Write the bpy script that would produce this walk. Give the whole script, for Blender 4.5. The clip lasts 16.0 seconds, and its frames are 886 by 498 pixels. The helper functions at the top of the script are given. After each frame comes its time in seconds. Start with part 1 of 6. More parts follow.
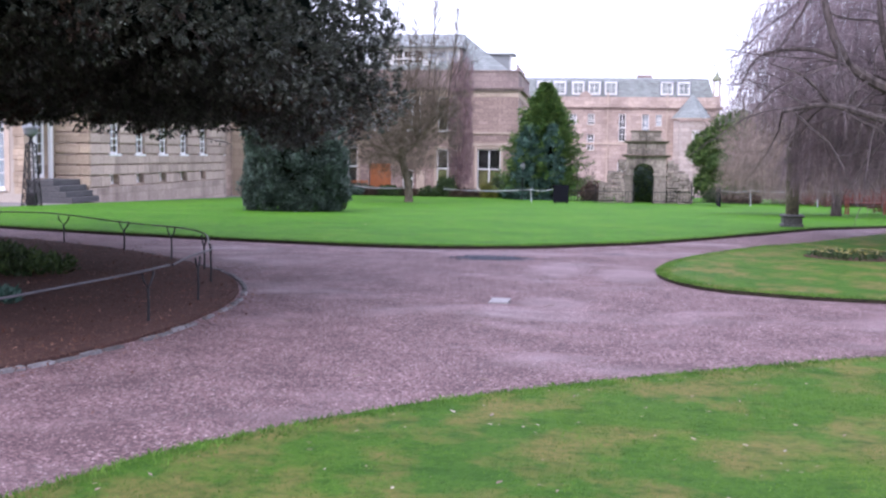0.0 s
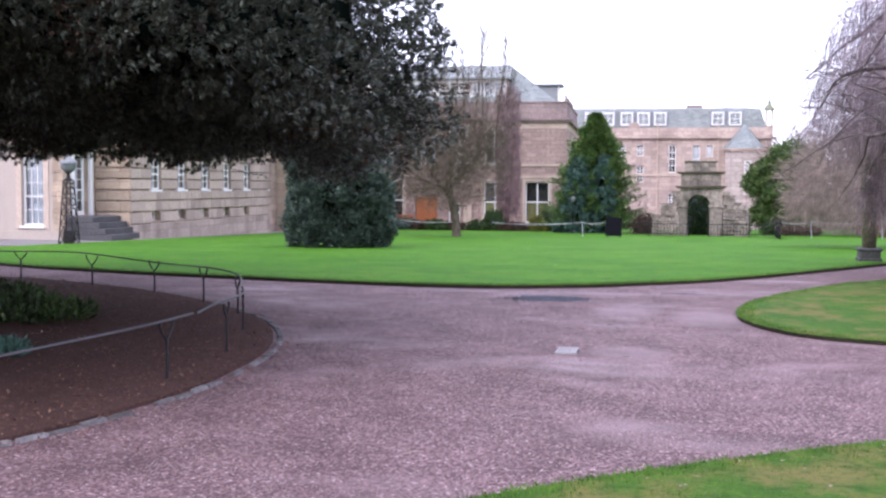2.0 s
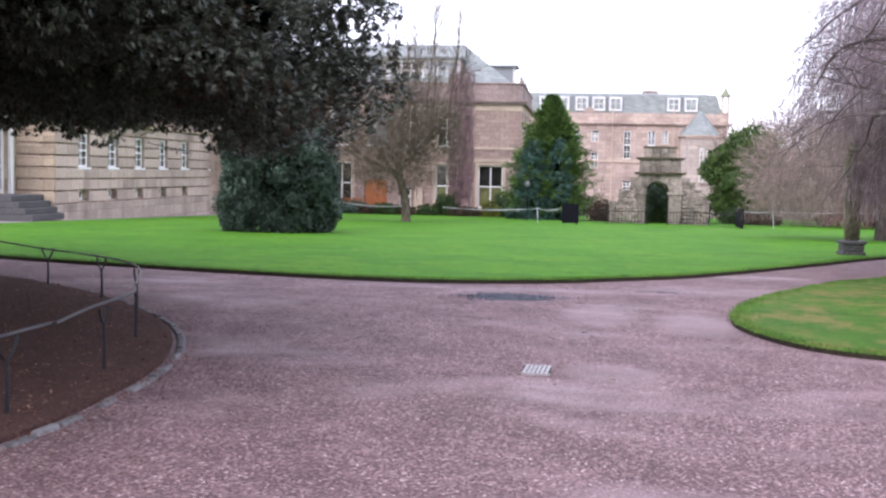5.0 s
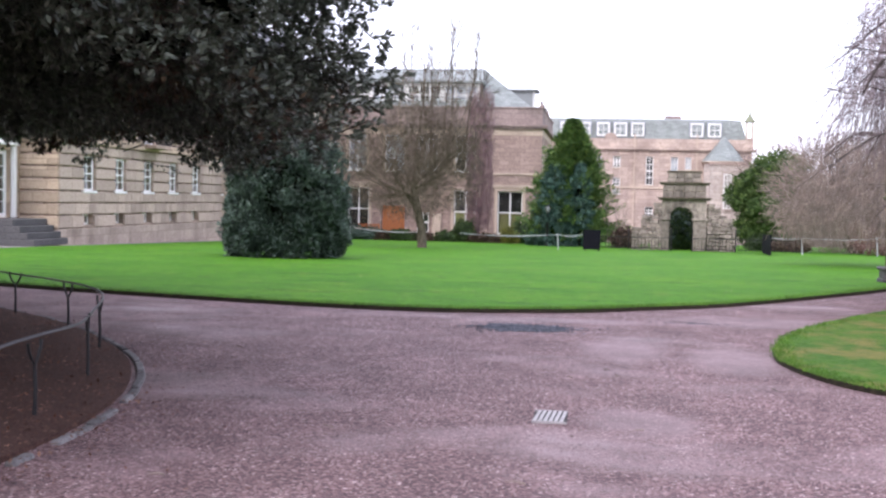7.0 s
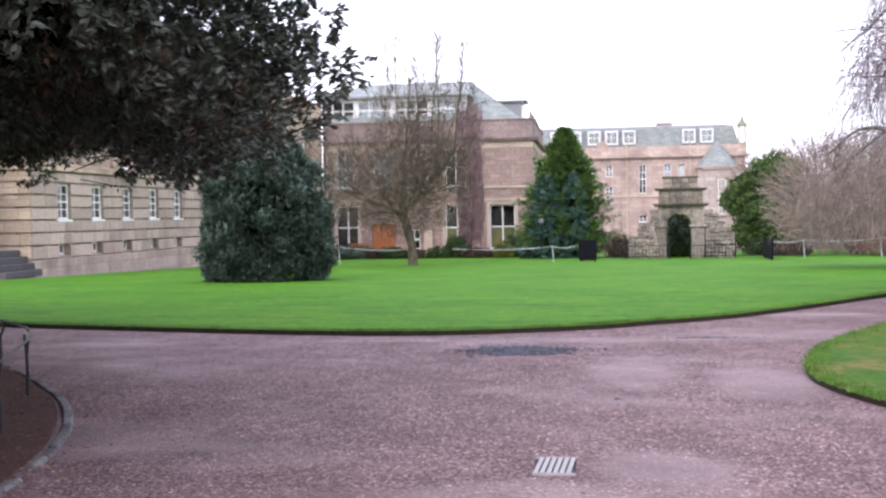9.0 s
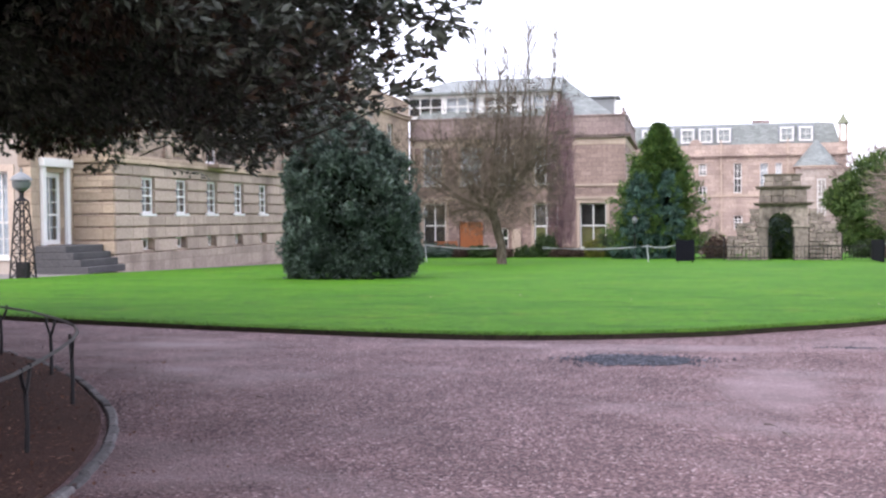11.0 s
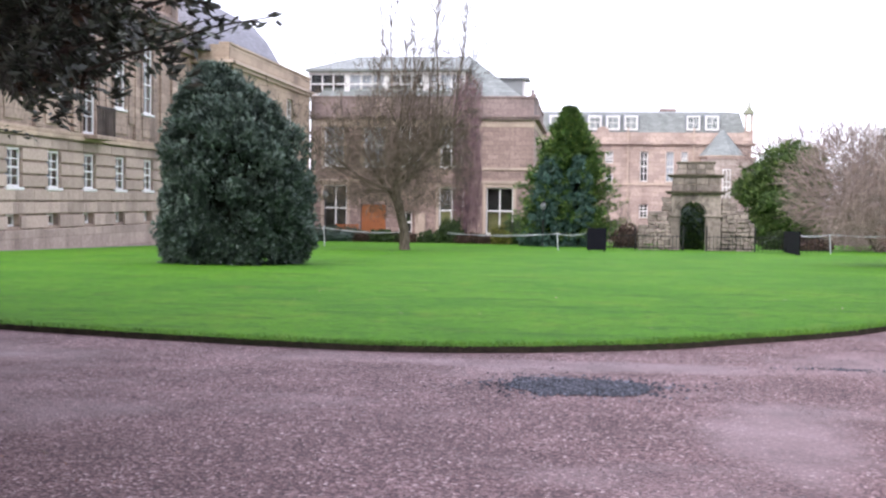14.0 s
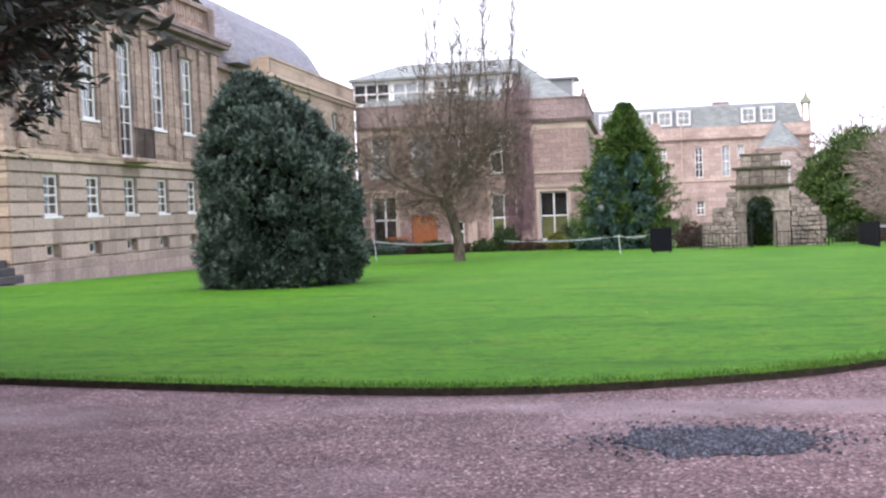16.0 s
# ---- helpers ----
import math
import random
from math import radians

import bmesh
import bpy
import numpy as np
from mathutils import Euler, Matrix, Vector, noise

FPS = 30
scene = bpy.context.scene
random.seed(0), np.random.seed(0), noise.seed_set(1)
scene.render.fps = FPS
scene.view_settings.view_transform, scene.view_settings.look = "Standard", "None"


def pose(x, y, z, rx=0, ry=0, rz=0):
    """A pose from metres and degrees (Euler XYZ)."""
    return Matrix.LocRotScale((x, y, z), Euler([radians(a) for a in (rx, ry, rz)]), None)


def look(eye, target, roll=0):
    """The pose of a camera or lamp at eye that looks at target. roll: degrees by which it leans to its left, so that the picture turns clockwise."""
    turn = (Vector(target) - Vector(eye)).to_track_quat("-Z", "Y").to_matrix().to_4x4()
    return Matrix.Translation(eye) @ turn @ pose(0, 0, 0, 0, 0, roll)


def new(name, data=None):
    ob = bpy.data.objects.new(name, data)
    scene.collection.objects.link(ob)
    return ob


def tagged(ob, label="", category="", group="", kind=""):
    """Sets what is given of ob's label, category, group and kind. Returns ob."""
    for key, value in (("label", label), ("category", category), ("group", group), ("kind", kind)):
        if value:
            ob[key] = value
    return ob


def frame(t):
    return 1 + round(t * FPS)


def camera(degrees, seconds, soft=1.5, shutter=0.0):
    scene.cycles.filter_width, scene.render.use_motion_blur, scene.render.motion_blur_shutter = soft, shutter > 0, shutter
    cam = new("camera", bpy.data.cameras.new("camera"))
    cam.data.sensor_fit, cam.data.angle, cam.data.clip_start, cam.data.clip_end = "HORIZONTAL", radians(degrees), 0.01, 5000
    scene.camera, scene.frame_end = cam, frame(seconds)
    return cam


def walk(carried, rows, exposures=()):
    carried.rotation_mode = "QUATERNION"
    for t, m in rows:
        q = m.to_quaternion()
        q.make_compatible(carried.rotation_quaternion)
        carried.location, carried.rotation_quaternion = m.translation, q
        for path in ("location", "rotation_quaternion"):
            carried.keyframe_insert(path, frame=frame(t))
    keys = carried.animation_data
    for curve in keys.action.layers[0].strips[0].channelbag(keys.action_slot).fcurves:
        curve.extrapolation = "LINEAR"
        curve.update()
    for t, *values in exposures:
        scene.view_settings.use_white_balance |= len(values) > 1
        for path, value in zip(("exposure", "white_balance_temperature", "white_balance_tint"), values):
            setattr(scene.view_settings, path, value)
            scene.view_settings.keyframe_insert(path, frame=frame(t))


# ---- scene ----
cam = camera(42.7, 16.0, soft=2.4)
PATH = [
    (0, (1.051, -12.86, 1.709), (0.808, -10.882, 1.541), 0.8),
    (0.5, (0.971, -12.521, 1.707), (0.668, -10.551, 1.544), -0.0),
    (1, (0.909, -12.127, 1.707), (0.554, -10.167, 1.537), 0.2),
    (1.5, (0.81, -11.755, 1.699), (0.449, -9.791, 1.586), 0.2),
    (2, (0.732, -11.383, 1.685), (0.408, -9.412, 1.575), 0.3),
    (2.5, (0.677, -10.979, 1.683), (0.342, -9.01, 1.584), 0.8),
    (3, (0.588, -10.589, 1.673), (0.344, -8.606, 1.575), 1.7),
    (3.5, (0.57, -10.209, 1.642), (0.415, -8.217, 1.547), -0.4),
    (4, (0.522, -9.84, 1.649), (0.419, -7.847, 1.52), 1.9),
    (4.5, (0.43, -9.425, 1.642), (0.229, -7.44, 1.501), 1.2),
    (7, (0.434, -7.588, 1.505), (0.158, -5.609, 1.416), 1.2),
    (7.5, (0.436, -7.219, 1.487), (0.324, -5.224, 1.402), 1.1),
    (8, (0.436, -6.848, 1.476), (0.258, -4.857, 1.401), 0.9),
    (8.5, (0.402, -6.478, 1.46), (0.149, -4.495, 1.395), 1.3),
    (9, (0.361, -6.136, 1.432), (0.094, -4.155, 1.373), -1.0),
    (9.5, (0.356, -5.818, 1.414), (-0.032, -3.857, 1.357), -0.7),
    (10, (0.243, -5.488, 1.376), (-0.167, -3.531, 1.32), -0.7),
    (12.5, (-0.235, -3.522, 1.315), (-0.659, -1.569, 1.255), -0.4),
    (13, (-0.304, -3.072, 1.3), (-0.628, -1.1, 1.238), 0.1),
    (13.5, (-0.351, -2.577, 1.267), (-0.64, -0.599, 1.196), 0.5),
    (14, (-0.415, -2.192, 1.285), (-0.661, -0.209, 1.199), 0.7),
    (14.5, (-0.509, -1.765, 1.293), (-0.739, 0.22, 1.219), -0.6),
    (15, (-0.587, -1.313, 1.279), (-0.848, 0.669, 1.206), -0.2),
    (15.5, (-0.726, -0.869, 1.278), (-1.063, 1.1, 1.188), -0.2),
    (16, (-0.831, -0.44, 1.284), (-1.166, 1.531, 1.214), -2.2),
]
walk(cam, [(t, look(eye, target, roll)) for t, eye, target, roll in PATH], exposures=[(0, 0.56, 5750, 22), (4, 0.6, 6050, 17), (8, 0.6, 6200, 15), (16, 0.62, 6300, 15)])

# ---- world, sun, exposure ----
world = bpy.data.worlds.new("overcast_sky")
scene.world = world
world.use_nodes = True
wn, wl = world.node_tree.nodes, world.node_tree.links
wn.clear()
sky_tex = wn.new("ShaderNodeTexSky")
sky_tex.sky_type = "NISHITA"
sky_tex.sun_disc = False
sky_tex.sun_elevation, sky_tex.sun_rotation = radians(38), radians(200)
sky_tex.air_density, sky_tex.dust_density = 1.0, 3.0
bg_sky, bg_cloud, bg_sum, w_out = (wn.new(n) for n in ("ShaderNodeBackground", "ShaderNodeBackground", "ShaderNodeAddShader", "ShaderNodeOutputWorld"))
bg_sky.inputs["Strength"].default_value = 0.05
bg_cloud.inputs["Color"].default_value = (0.95, 0.94, 1.06, 1)
bg_cloud.inputs["Strength"].default_value = 1.3
wl.new(sky_tex.outputs["Color"], bg_sky.inputs["Color"])
wl.new(bg_sky.outputs[0], bg_sum.inputs[0])
wl.new(bg_cloud.outputs[0], bg_sum.inputs[1])
wl.new(bg_sum.outputs[0], w_out.inputs["Surface"])
sun = new("sun", bpy.data.lights.new("sun", "SUN"))
sun.data.energy, sun.data.angle, sun.data.color = 0.9, radians(25), (1.0, 0.96, 0.9)
sun.matrix_world = look((0, 0, 30), (12, 34, 0))


# ---- materials ----
def material(name, rough=0.8, spec=0.3, metal=0.0):
    m = bpy.data.materials.new(name)
    m.use_nodes = True
    b = m.node_tree.nodes["Principled BSDF"]
    b.inputs["Roughness"].default_value = rough
    b.inputs["Specular IOR Level"].default_value = spec
    b.inputs["Metallic"].default_value = metal
    return m, m.node_tree.nodes, m.node_tree.links, b


def noise_node(n, l, scale, detail=4, stretch=None, rough=0.6):
    tc = n.new("ShaderNodeTexCoord")
    t = n.new("ShaderNodeTexNoise")
    t.inputs["Scale"].default_value, t.inputs["Detail"].default_value, t.inputs["Roughness"].default_value = scale, detail, rough
    if stretch:
        mp = n.new("ShaderNodeMapping")
        mp.inputs["Scale"].default_value = stretch
        l.new(tc.outputs["Object"], mp.inputs["Vector"])
        l.new(mp.outputs["Vector"], t.inputs["Vector"])
    else:
        l.new(tc.outputs["Object"], t.inputs["Vector"])
    return t


def ramp_node(n, l, source, stops):
    r = n.new("ShaderNodeValToRGB")
    el = r.color_ramp.elements
    while len(el) < len(stops):
        el.new(0.5)
    for e, (p, c) in zip(el, stops):
        e.position, e.color = p, (*c, 1)
    l.new(source, r.inputs["Fac"])
    return r


def mixed(n, l, kind, fac, a, b):
    x = n.new("ShaderNodeMix")
    x.data_type, x.blend_type = "RGBA", kind
    if hasattr(fac, "default_value"):
        l.new(fac, x.inputs["Factor"])
    else:
        x.inputs["Factor"].default_value = fac
    for s, v in (("A", a), ("B", b)):
        k = [i for i in x.inputs if i.name == s and i.type == "RGBA"][0]
        if isinstance(v, tuple):
            k.default_value = (*v, 1)
        else:
            l.new(v, k)
    return [o for o in x.outputs if o.type == "RGBA"][0]


def bump(n, l, b, source, strength, dist=0.02):
    k = n.new("ShaderNodeBump")
    k.inputs["Strength"].default_value, k.inputs["Distance"].default_value = strength, dist
    l.new(source, k.inputs["Height"])
    l.new(k.outputs["Normal"], b.inputs["Normal"])


def stained(name, low, high, stain, rough=0.85, fine=30.0, broad=0.7, amount=0.5, vary=0.25, relief=0.3, spec=0.25, drip=True, block=None):
    """Mineral surface: fine grain, broad stains, a shift from piece to piece."""
    m, n, l, b = material(name, rough, spec)
    a = noise_node(n, l, fine, 6)
    c = ramp_node(n, l, a.outputs["Fac"], [(0.3, low), (0.7, high)]).outputs["Color"]
    s = noise_node(n, l, broad, 5, (1, 1, 0.35) if drip else None)
    f = n.new("ShaderNodeMapRange")
    f.inputs["From Min"].default_value, f.inputs["From Max"].default_value, f.inputs["To Max"].default_value = 0.48, 0.75, amount
    l.new(s.outputs["Fac"], f.inputs["Value"])
    c = mixed(n, l, "MIX", f.outputs["Result"], c, stain)
    if block:
        # squared stones in courses, each a little different, with tight joints
        tc, sep, add, com = (n.new(k) for k in ("ShaderNodeTexCoord", "ShaderNodeSeparateXYZ", "ShaderNodeMath", "ShaderNodeCombineXYZ"))
        l.new(tc.outputs["Object"], sep.inputs[0])
        l.new(sep.outputs["X"], add.inputs[0])
        l.new(sep.outputs["Y"], add.inputs[1])
        l.new(add.outputs[0], com.inputs["X"])
        l.new(sep.outputs["Z"], com.inputs["Y"])
        br = n.new("ShaderNodeTexBrick")
        br.inputs["Scale"].default_value = 1.0
        br.inputs["Brick Width"].default_value, br.inputs["Row Height"].default_value = block
        br.inputs["Mortar Size"].default_value, br.inputs["Mortar Smooth"].default_value = 0.012, 0.3
        br.inputs["Color1"].default_value, br.inputs["Color2"].default_value, br.inputs["Mortar"].default_value = (0.78, 0.76, 0.76, 1), (1.08, 1.06, 1.04, 1), (0.62, 0.6, 0.6, 1)
        l.new(com.outputs[0], br.inputs["Vector"])
        c = mixed(n, l, "MULTIPLY", 1.0, c, br.outputs["Color"])
    oi = n.new("ShaderNodeObjectInfo")
    r = ramp_node(n, l, oi.outputs["Random"], [(0.0, (1 - vary,) * 3), (1.0, (1 + 0.0,) * 3)]).outputs["Color"]
    c = mixed(n, l, "MULTIPLY", 1.0, c, r)
    l.new(c, b.inputs["Base Color"])
    bump(n, l, b, a.outputs["Fac"], relief, 0.02)
    return m


def leafy(name, dark, light, rough=0.45, spec=0.4, mid=0.35):
    m, n, l, b = material(name, rough, spec)
    g = n.new("ShaderNodeNewGeometry")
    # skewed dark, then clumped by noise: leaf-mass light and shade put into colour
    c = ramp_node(n, l, g.outputs["Random Per Island"], [(0.0, dark), (0.7, tuple(d * (1 - mid) + h * mid for d, h in zip(dark, light))), (1.0, light)]).outputs["Color"]
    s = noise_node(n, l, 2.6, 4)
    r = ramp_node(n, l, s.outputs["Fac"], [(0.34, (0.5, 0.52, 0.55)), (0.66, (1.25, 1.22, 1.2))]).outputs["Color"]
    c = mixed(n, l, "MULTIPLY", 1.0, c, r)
    l.new(c, b.inputs["Base Color"])
    return m


def bark(name, low, high, rough=0.9):
    m, n, l, b = material(name, rough, 0.2)
    a = noise_node(n, l, 14, 6, (1, 1, 0.25))
    l.new(ramp_node(n, l, a.outputs["Fac"], [(0.35, low), (0.68, high)]).outputs["Color"], b.inputs["Base Color"])
    bump(n, l, b, a.outputs["Fac"], 0.6, 0.03)
    return m


def painted(name, colour, rough=0.45, wear=(0.3, 0.28, 0.25), amount=0.25, metal=0.0, spec=0.4):
    m, n, l, b = material(name, rough, spec, metal)
    s = noise_node(n, l, 5, 6)
    f = n.new("ShaderNodeMapRange")
    f.inputs["From Min"].default_value, f.inputs["From Max"].default_value, f.inputs["To Max"].default_value = 0.5, 0.8, amount
    l.new(s.outputs["Fac"], f.inputs["Value"])
    l.new(mixed(n, l, "MIX", f.outputs["Result"], colour, wear), b.inputs["Base Color"])
    bump(n, l, b, s.outputs["Fac"], 0.08, 0.01)
    return m


def gravel_material():
    m, n, l, b = material("gravel", 0.75, 0.35)
    tc = n.new("ShaderNodeTexCoord")
    v = n.new("ShaderNodeTexVoronoi")
    v.inputs["Scale"].default_value = 62
    l.new(tc.outputs["Object"], v.inputs["Vector"])
    c = ramp_node(n, l, v.outputs["Color"], [(0.0, (0.045, 0.026, 0.028)), (0.45, (0.150, 0.096, 0.100)), (0.80, (0.30, 0.21, 0.21)), (1.0, (0.75, 0.66, 0.64))]).outputs["Color"]
    # worn, damp tracks where fine dust covers the stones
    s = noise_node(n, l, 0.30, 3, (1.0, 1.9, 1.0))
    f = n.new("ShaderNodeMapRange")
    f.inputs["From Min"].default_value, f.inputs["From Max"].default_value, f.inputs["To Max"].default_value = 0.5, 0.66, 0.7
    l.new(s.outputs["Fac"], f.inputs["Value"])
    c = mixed(n, l, "MIX", f.outputs["Result"], c, (0.262, 0.196, 0.200))
    # pale dried puddle marks
    warp = noise_node(n, l, 2.4, 5)
    for at, size in (((0.70, 4.15, 0), (0.55, 1.2, 1)), ((1.75, 3.6, 0), (0.6, 1.25, 1)), ((0.74, 0.25, 0), (0.5, 0.6, 1)), ((2.2, 7.2, 0), (1.3, 0.8, 1)), ((-0.2, 6.7, 0), (1.8, 0.35, 1))):
        sub, div, add = n.new("ShaderNodeVectorMath"), n.new("ShaderNodeVectorMath"), n.new("ShaderNodeMath")
        sub.operation, div.operation = "SUBTRACT", "DIVIDE"
        sub.inputs[1].default_value, div.inputs[1].default_value = at, size
        l.new(tc.outputs["Object"], sub.inputs[0])
        l.new(sub.outputs["Vector"], div.inputs[0])
        far_off = n.new("ShaderNodeVectorMath")
        far_off.operation = "LENGTH"
        l.new(div.outputs["Vector"], far_off.inputs[0])
        l.new(far_off.outputs["Value"], add.inputs[0])
        l.new(warp.outputs["Fac"], add.inputs[1])
        f = n.new("ShaderNodeMapRange")
        f.inputs["From Min"].default_value, f.inputs["From Max"].default_value = 1.5, 1.05
        f.inputs["To Min"].default_value, f.inputs["To Max"].default_value = 0.0, 0.65
        l.new(add.outputs["Value"], f.inputs["Value"])
        c = mixed(n, l, "MIX", f.outputs["Result"], c, (0.295, 0.24, 0.247))
    d = noise_node(n, l, 1.3, 5)
    r = ramp_node(n, l, d.outputs["Fac"], [(0.35, (0.66, 0.595, 0.605)), (0.65, (1.02, 0.945, 0.96))]).outputs["Color"]
    c = mixed(n, l, "MULTIPLY", 1.0, c, r)
    l.new(c, b.inputs["Base Color"])
    wet = ramp_node(n, l, s.outputs["Fac"], [(0.52, (0.8, 0.8, 0.8)), (0.68, (0.48, 0.48, 0.48))])
    l.new(wet.outputs["Color"], b.inputs["Roughness"])
    bump(n, l, b, v.outputs["Distance"], 0.5, 0.02)
    return m


def lawn_material(name, low, high, patch, reach, amount):
    """Mown grass: fine blade grain, broad tone changes, dark damp streaks and worn patches."""
    m, n, l, b = material(name, 0.8, 0.12)
    a = noise_node(n, l, 38, 7, None, 0.75)
    c = ramp_node(n, l, a.outputs["Fac"], [(0.3, low), (0.7, high)]).outputs["Color"]
    s = noise_node(n, l, 0.4, 5)
    r = ramp_node(n, l, s.outputs["Fac"], [(0.33, (0.72, 0.82, 0.85)), (0.52, (1.0, 1.0, 1.0)), (0.70, (1.3, 1.05, 1.1))]).outputs["Color"]
    c = mixed(n, l, "MULTIPLY", 1.0, c, r)
    for tone, scale, stretch, lo, hi, top in (((0.028, 0.092, 0.010), 1.0, (0.45, 1.9, 1), 0.52, 0.70, 0.65), (patch, 1.5, (1.15, 0.9, 1), reach, reach + 0.14, amount), ((0.022, 0.080, 0.008), 5.5, (0.8, 1.3, 1), 0.50, 0.68, 0.6), ((0.022, 0.075, 0.008), 17, (1, 1, 1), 0.50, 0.66, 0.55)):
        t = noise_node(n, l, scale, 5, stretch)
        f = n.new("ShaderNodeMapRange")
        f.inputs["From Min"].default_value, f.inputs["From Max"].default_value, f.inputs["To Max"].default_value = lo, hi, top
        l.new(t.outputs["Fac"], f.inputs["Value"])
        c = mixed(n, l, "MIX", f.outputs["Result"], c, tone)
    l.new(c, b.inputs["Base Color"])
    bump(n, l, b, a.outputs["Fac"], 0.7, 0.03)
    return m


def glass_material():
    m, n, l, b = material("window_glass", 0.04, 0.5)
    b.inputs["Base Color"].default_value = (0.9, 0.95, 0.95, 1)
    b.inputs["Transmission Weight"].default_value = 1.0
    b.inputs["IOR"].default_value = 1.5
    return m


GRAVEL, GLASS = gravel_material(), glass_material()
LAWN = lawn_material("mown_grass", (0.046, 0.155, 0.006), (0.104, 0.285, 0.012), (0.16, 0.24, 0.03), 0.56, 0.4)
WORN_LAWN = lawn_material("worn_grass", (0.038, 0.100, 0.010), (0.098, 0.200, 0.022), (0.20, 0.165, 0.055), 0.465, 0.8)
SOIL = stained("leaf_litter_soil", (0.024, 0.012, 0.010), (0.125, 0.064, 0.052), (0.03, 0.016, 0.013), 0.95, 55, 2.2, 0.5, 0.0, 0.9, drip=False)
EDGE = stained("cut_turf_edge", (0.012, 0.010, 0.007), (0.045, 0.036, 0.024), (0.02, 0.03, 0.01), 0.95, 18, 2, 0.5, 0.0, 0.8, drip=False)
KERB = stained("grey_kerb_stone", (0.12, 0.112, 0.115), (0.27, 0.26, 0.265), (0.08, 0.07, 0.065), 0.85, 30, 1.8, 0.7, 0.5)
OCHRE = stained("ochre_ashlar", (0.44, 0.35, 0.26), (0.58, 0.475, 0.365), (0.25, 0.20, 0.16), 0.85, 12, 0.6, 0.75, 0.22, 0.3, block=(1.0, 0.36))
PINK = stained("pink_brown_ashlar", (0.44, 0.345, 0.285), (0.62, 0.505, 0.425), (0.22, 0.17, 0.15), 0.87, 14, 0.6, 0.8, 0.3)
UPPER = stained("weathered_brown_ashlar", (0.33, 0.255, 0.21), (0.62, 0.49, 0.40), (0.13, 0.105, 0.095), 0.87, 7, 0.9, 0.9, 0.22, 0.5, block=(0.9, 0.38))
PALE = stained("pale_harled_wall", (0.40, 0.345, 0.295), (0.52, 0.455, 0.395), (0.31, 0.255, 0.215), 0.9, 30, 0.6, 0.6, 0.05)
PLINTH = stained("stained_plinth_stone", (0.34, 0.28, 0.235), (0.52, 0.435, 0.37), (0.19, 0.155, 0.13), 0.9, 9, 0.8, 0.8, 0.1, 0.6, block=(1.1, 0.45))
MAUVE = stained("purple_brown_stone", (0.30, 0.222, 0.196), (0.49, 0.375, 0.335), (0.19, 0.145, 0.132), 0.88, 7, 0.45, 0.75, 0.12, 0.5, block=(0.62, 0.26))
MAUVE_DARK = stained("sooty_parapet_stone", (0.23, 0.18, 0.172), (0.38, 0.305, 0.285), (0.14, 0.115, 0.112), 0.9, 7, 0.45, 0.7, 0.12, 0.5, block=(0.8, 0.34))
BUFF = stained("buff_dressed_stone", (0.46, 0.37, 0.295), (0.62, 0.51, 0.42), (0.30, 0.235, 0.19), 0.86, 16, 0.7, 0.5, 0.12)
WING = stained("greyish_pink_wing_stone", (0.42, 0.335, 0.285), (0.60, 0.495, 0.435), (0.29, 0.225, 0.195), 0.88, 5, 0.35, 0.8, 0.08, 0.5, block=(0.9, 0.36))
TOWER = stained("pale_grey_tower_stone", (0.46, 0.405, 0.36), (0.62, 0.56, 0.505), (0.33, 0.275, 0.24), 0.88, 5, 0.35, 0.7, 0.08, 0.5, block=(0.9, 0.36))
RUIN = stained("mossy_ruin_stone", (0.21, 0.175, 0.15), (0.46, 0.395, 0.34), (0.06, 0.055, 0.045), 0.92, 6, 1.1, 0.9, 0.45, 0.8)
RUIN_TOP = stained("lichened_cornice_stone", (0.085, 0.075, 0.055), (0.19, 0.165, 0.12), (0.05, 0.055, 0.028), 0.93, 10, 1.5, 0.7, 0.25, 0.6)
PILLAR = stained("green_lichen_stone", (0.045, 0.042, 0.028), (0.15, 0.14, 0.075), (0.018, 0.017, 0.016), 0.93, 14, 2.2, 0.9, 0.1, 0.6)
SLATE = stained("grey_green_slate", (0.20, 0.228, 0.222), (0.31, 0.345, 0.335), (0.15, 0.18, 0.165), 0.55, 5, 0.5, 0.5, 0.12, 0.3, 0.4, block=(0.5, 0.16))
SLATE_BLUE = stained("purple_grey_slate", (0.15, 0.155, 0.185), (0.235, 0.24, 0.28), (0.115, 0.115, 0.145), 0.5, 6, 0.5, 0.5, 0.12, 0.3, 0.4, block=(0.5, 0.16))
STEP = stained("dark_step_stone", (0.06, 0.06, 0.065), (0.125, 0.12, 0.12), (0.045, 0.045, 0.045), 0.8, 20, 1, 0.5, 0.1)
PAVE = stained("grey_paving", (0.17, 0.155, 0.15), (0.27, 0.25, 0.24), (0.12, 0.11, 0.10), 0.85, 25, 0.8, 0.5, 0.1)
WHITE = painted("white_paint", (0.78, 0.78, 0.76), 0.4, (0.5, 0.47, 0.42), 0.3)
CURTAIN = stained("pale_blind", (0.42, 0.46, 0.54), (0.55, 0.59, 0.67), (0.26, 0.28, 0.33), 0.9, 9, 1.5, 0.6, 0.35)
# near-black board colour in place of an unlit room behind glass
ROOM_DARK = stained("painted_room_dark", (0.02, 0.02, 0.022), (0.06, 0.055, 0.05), (0.03, 0.03, 0.03), 0.9, 3, 1.5, 0.6, 0.3)
OLIVE = stained("olive_blind", (0.19, 0.17, 0.07), (0.27, 0.24, 0.11), (0.13, 0.12, 0.06), 0.9, 9, 1.5, 0.5, 0.3)
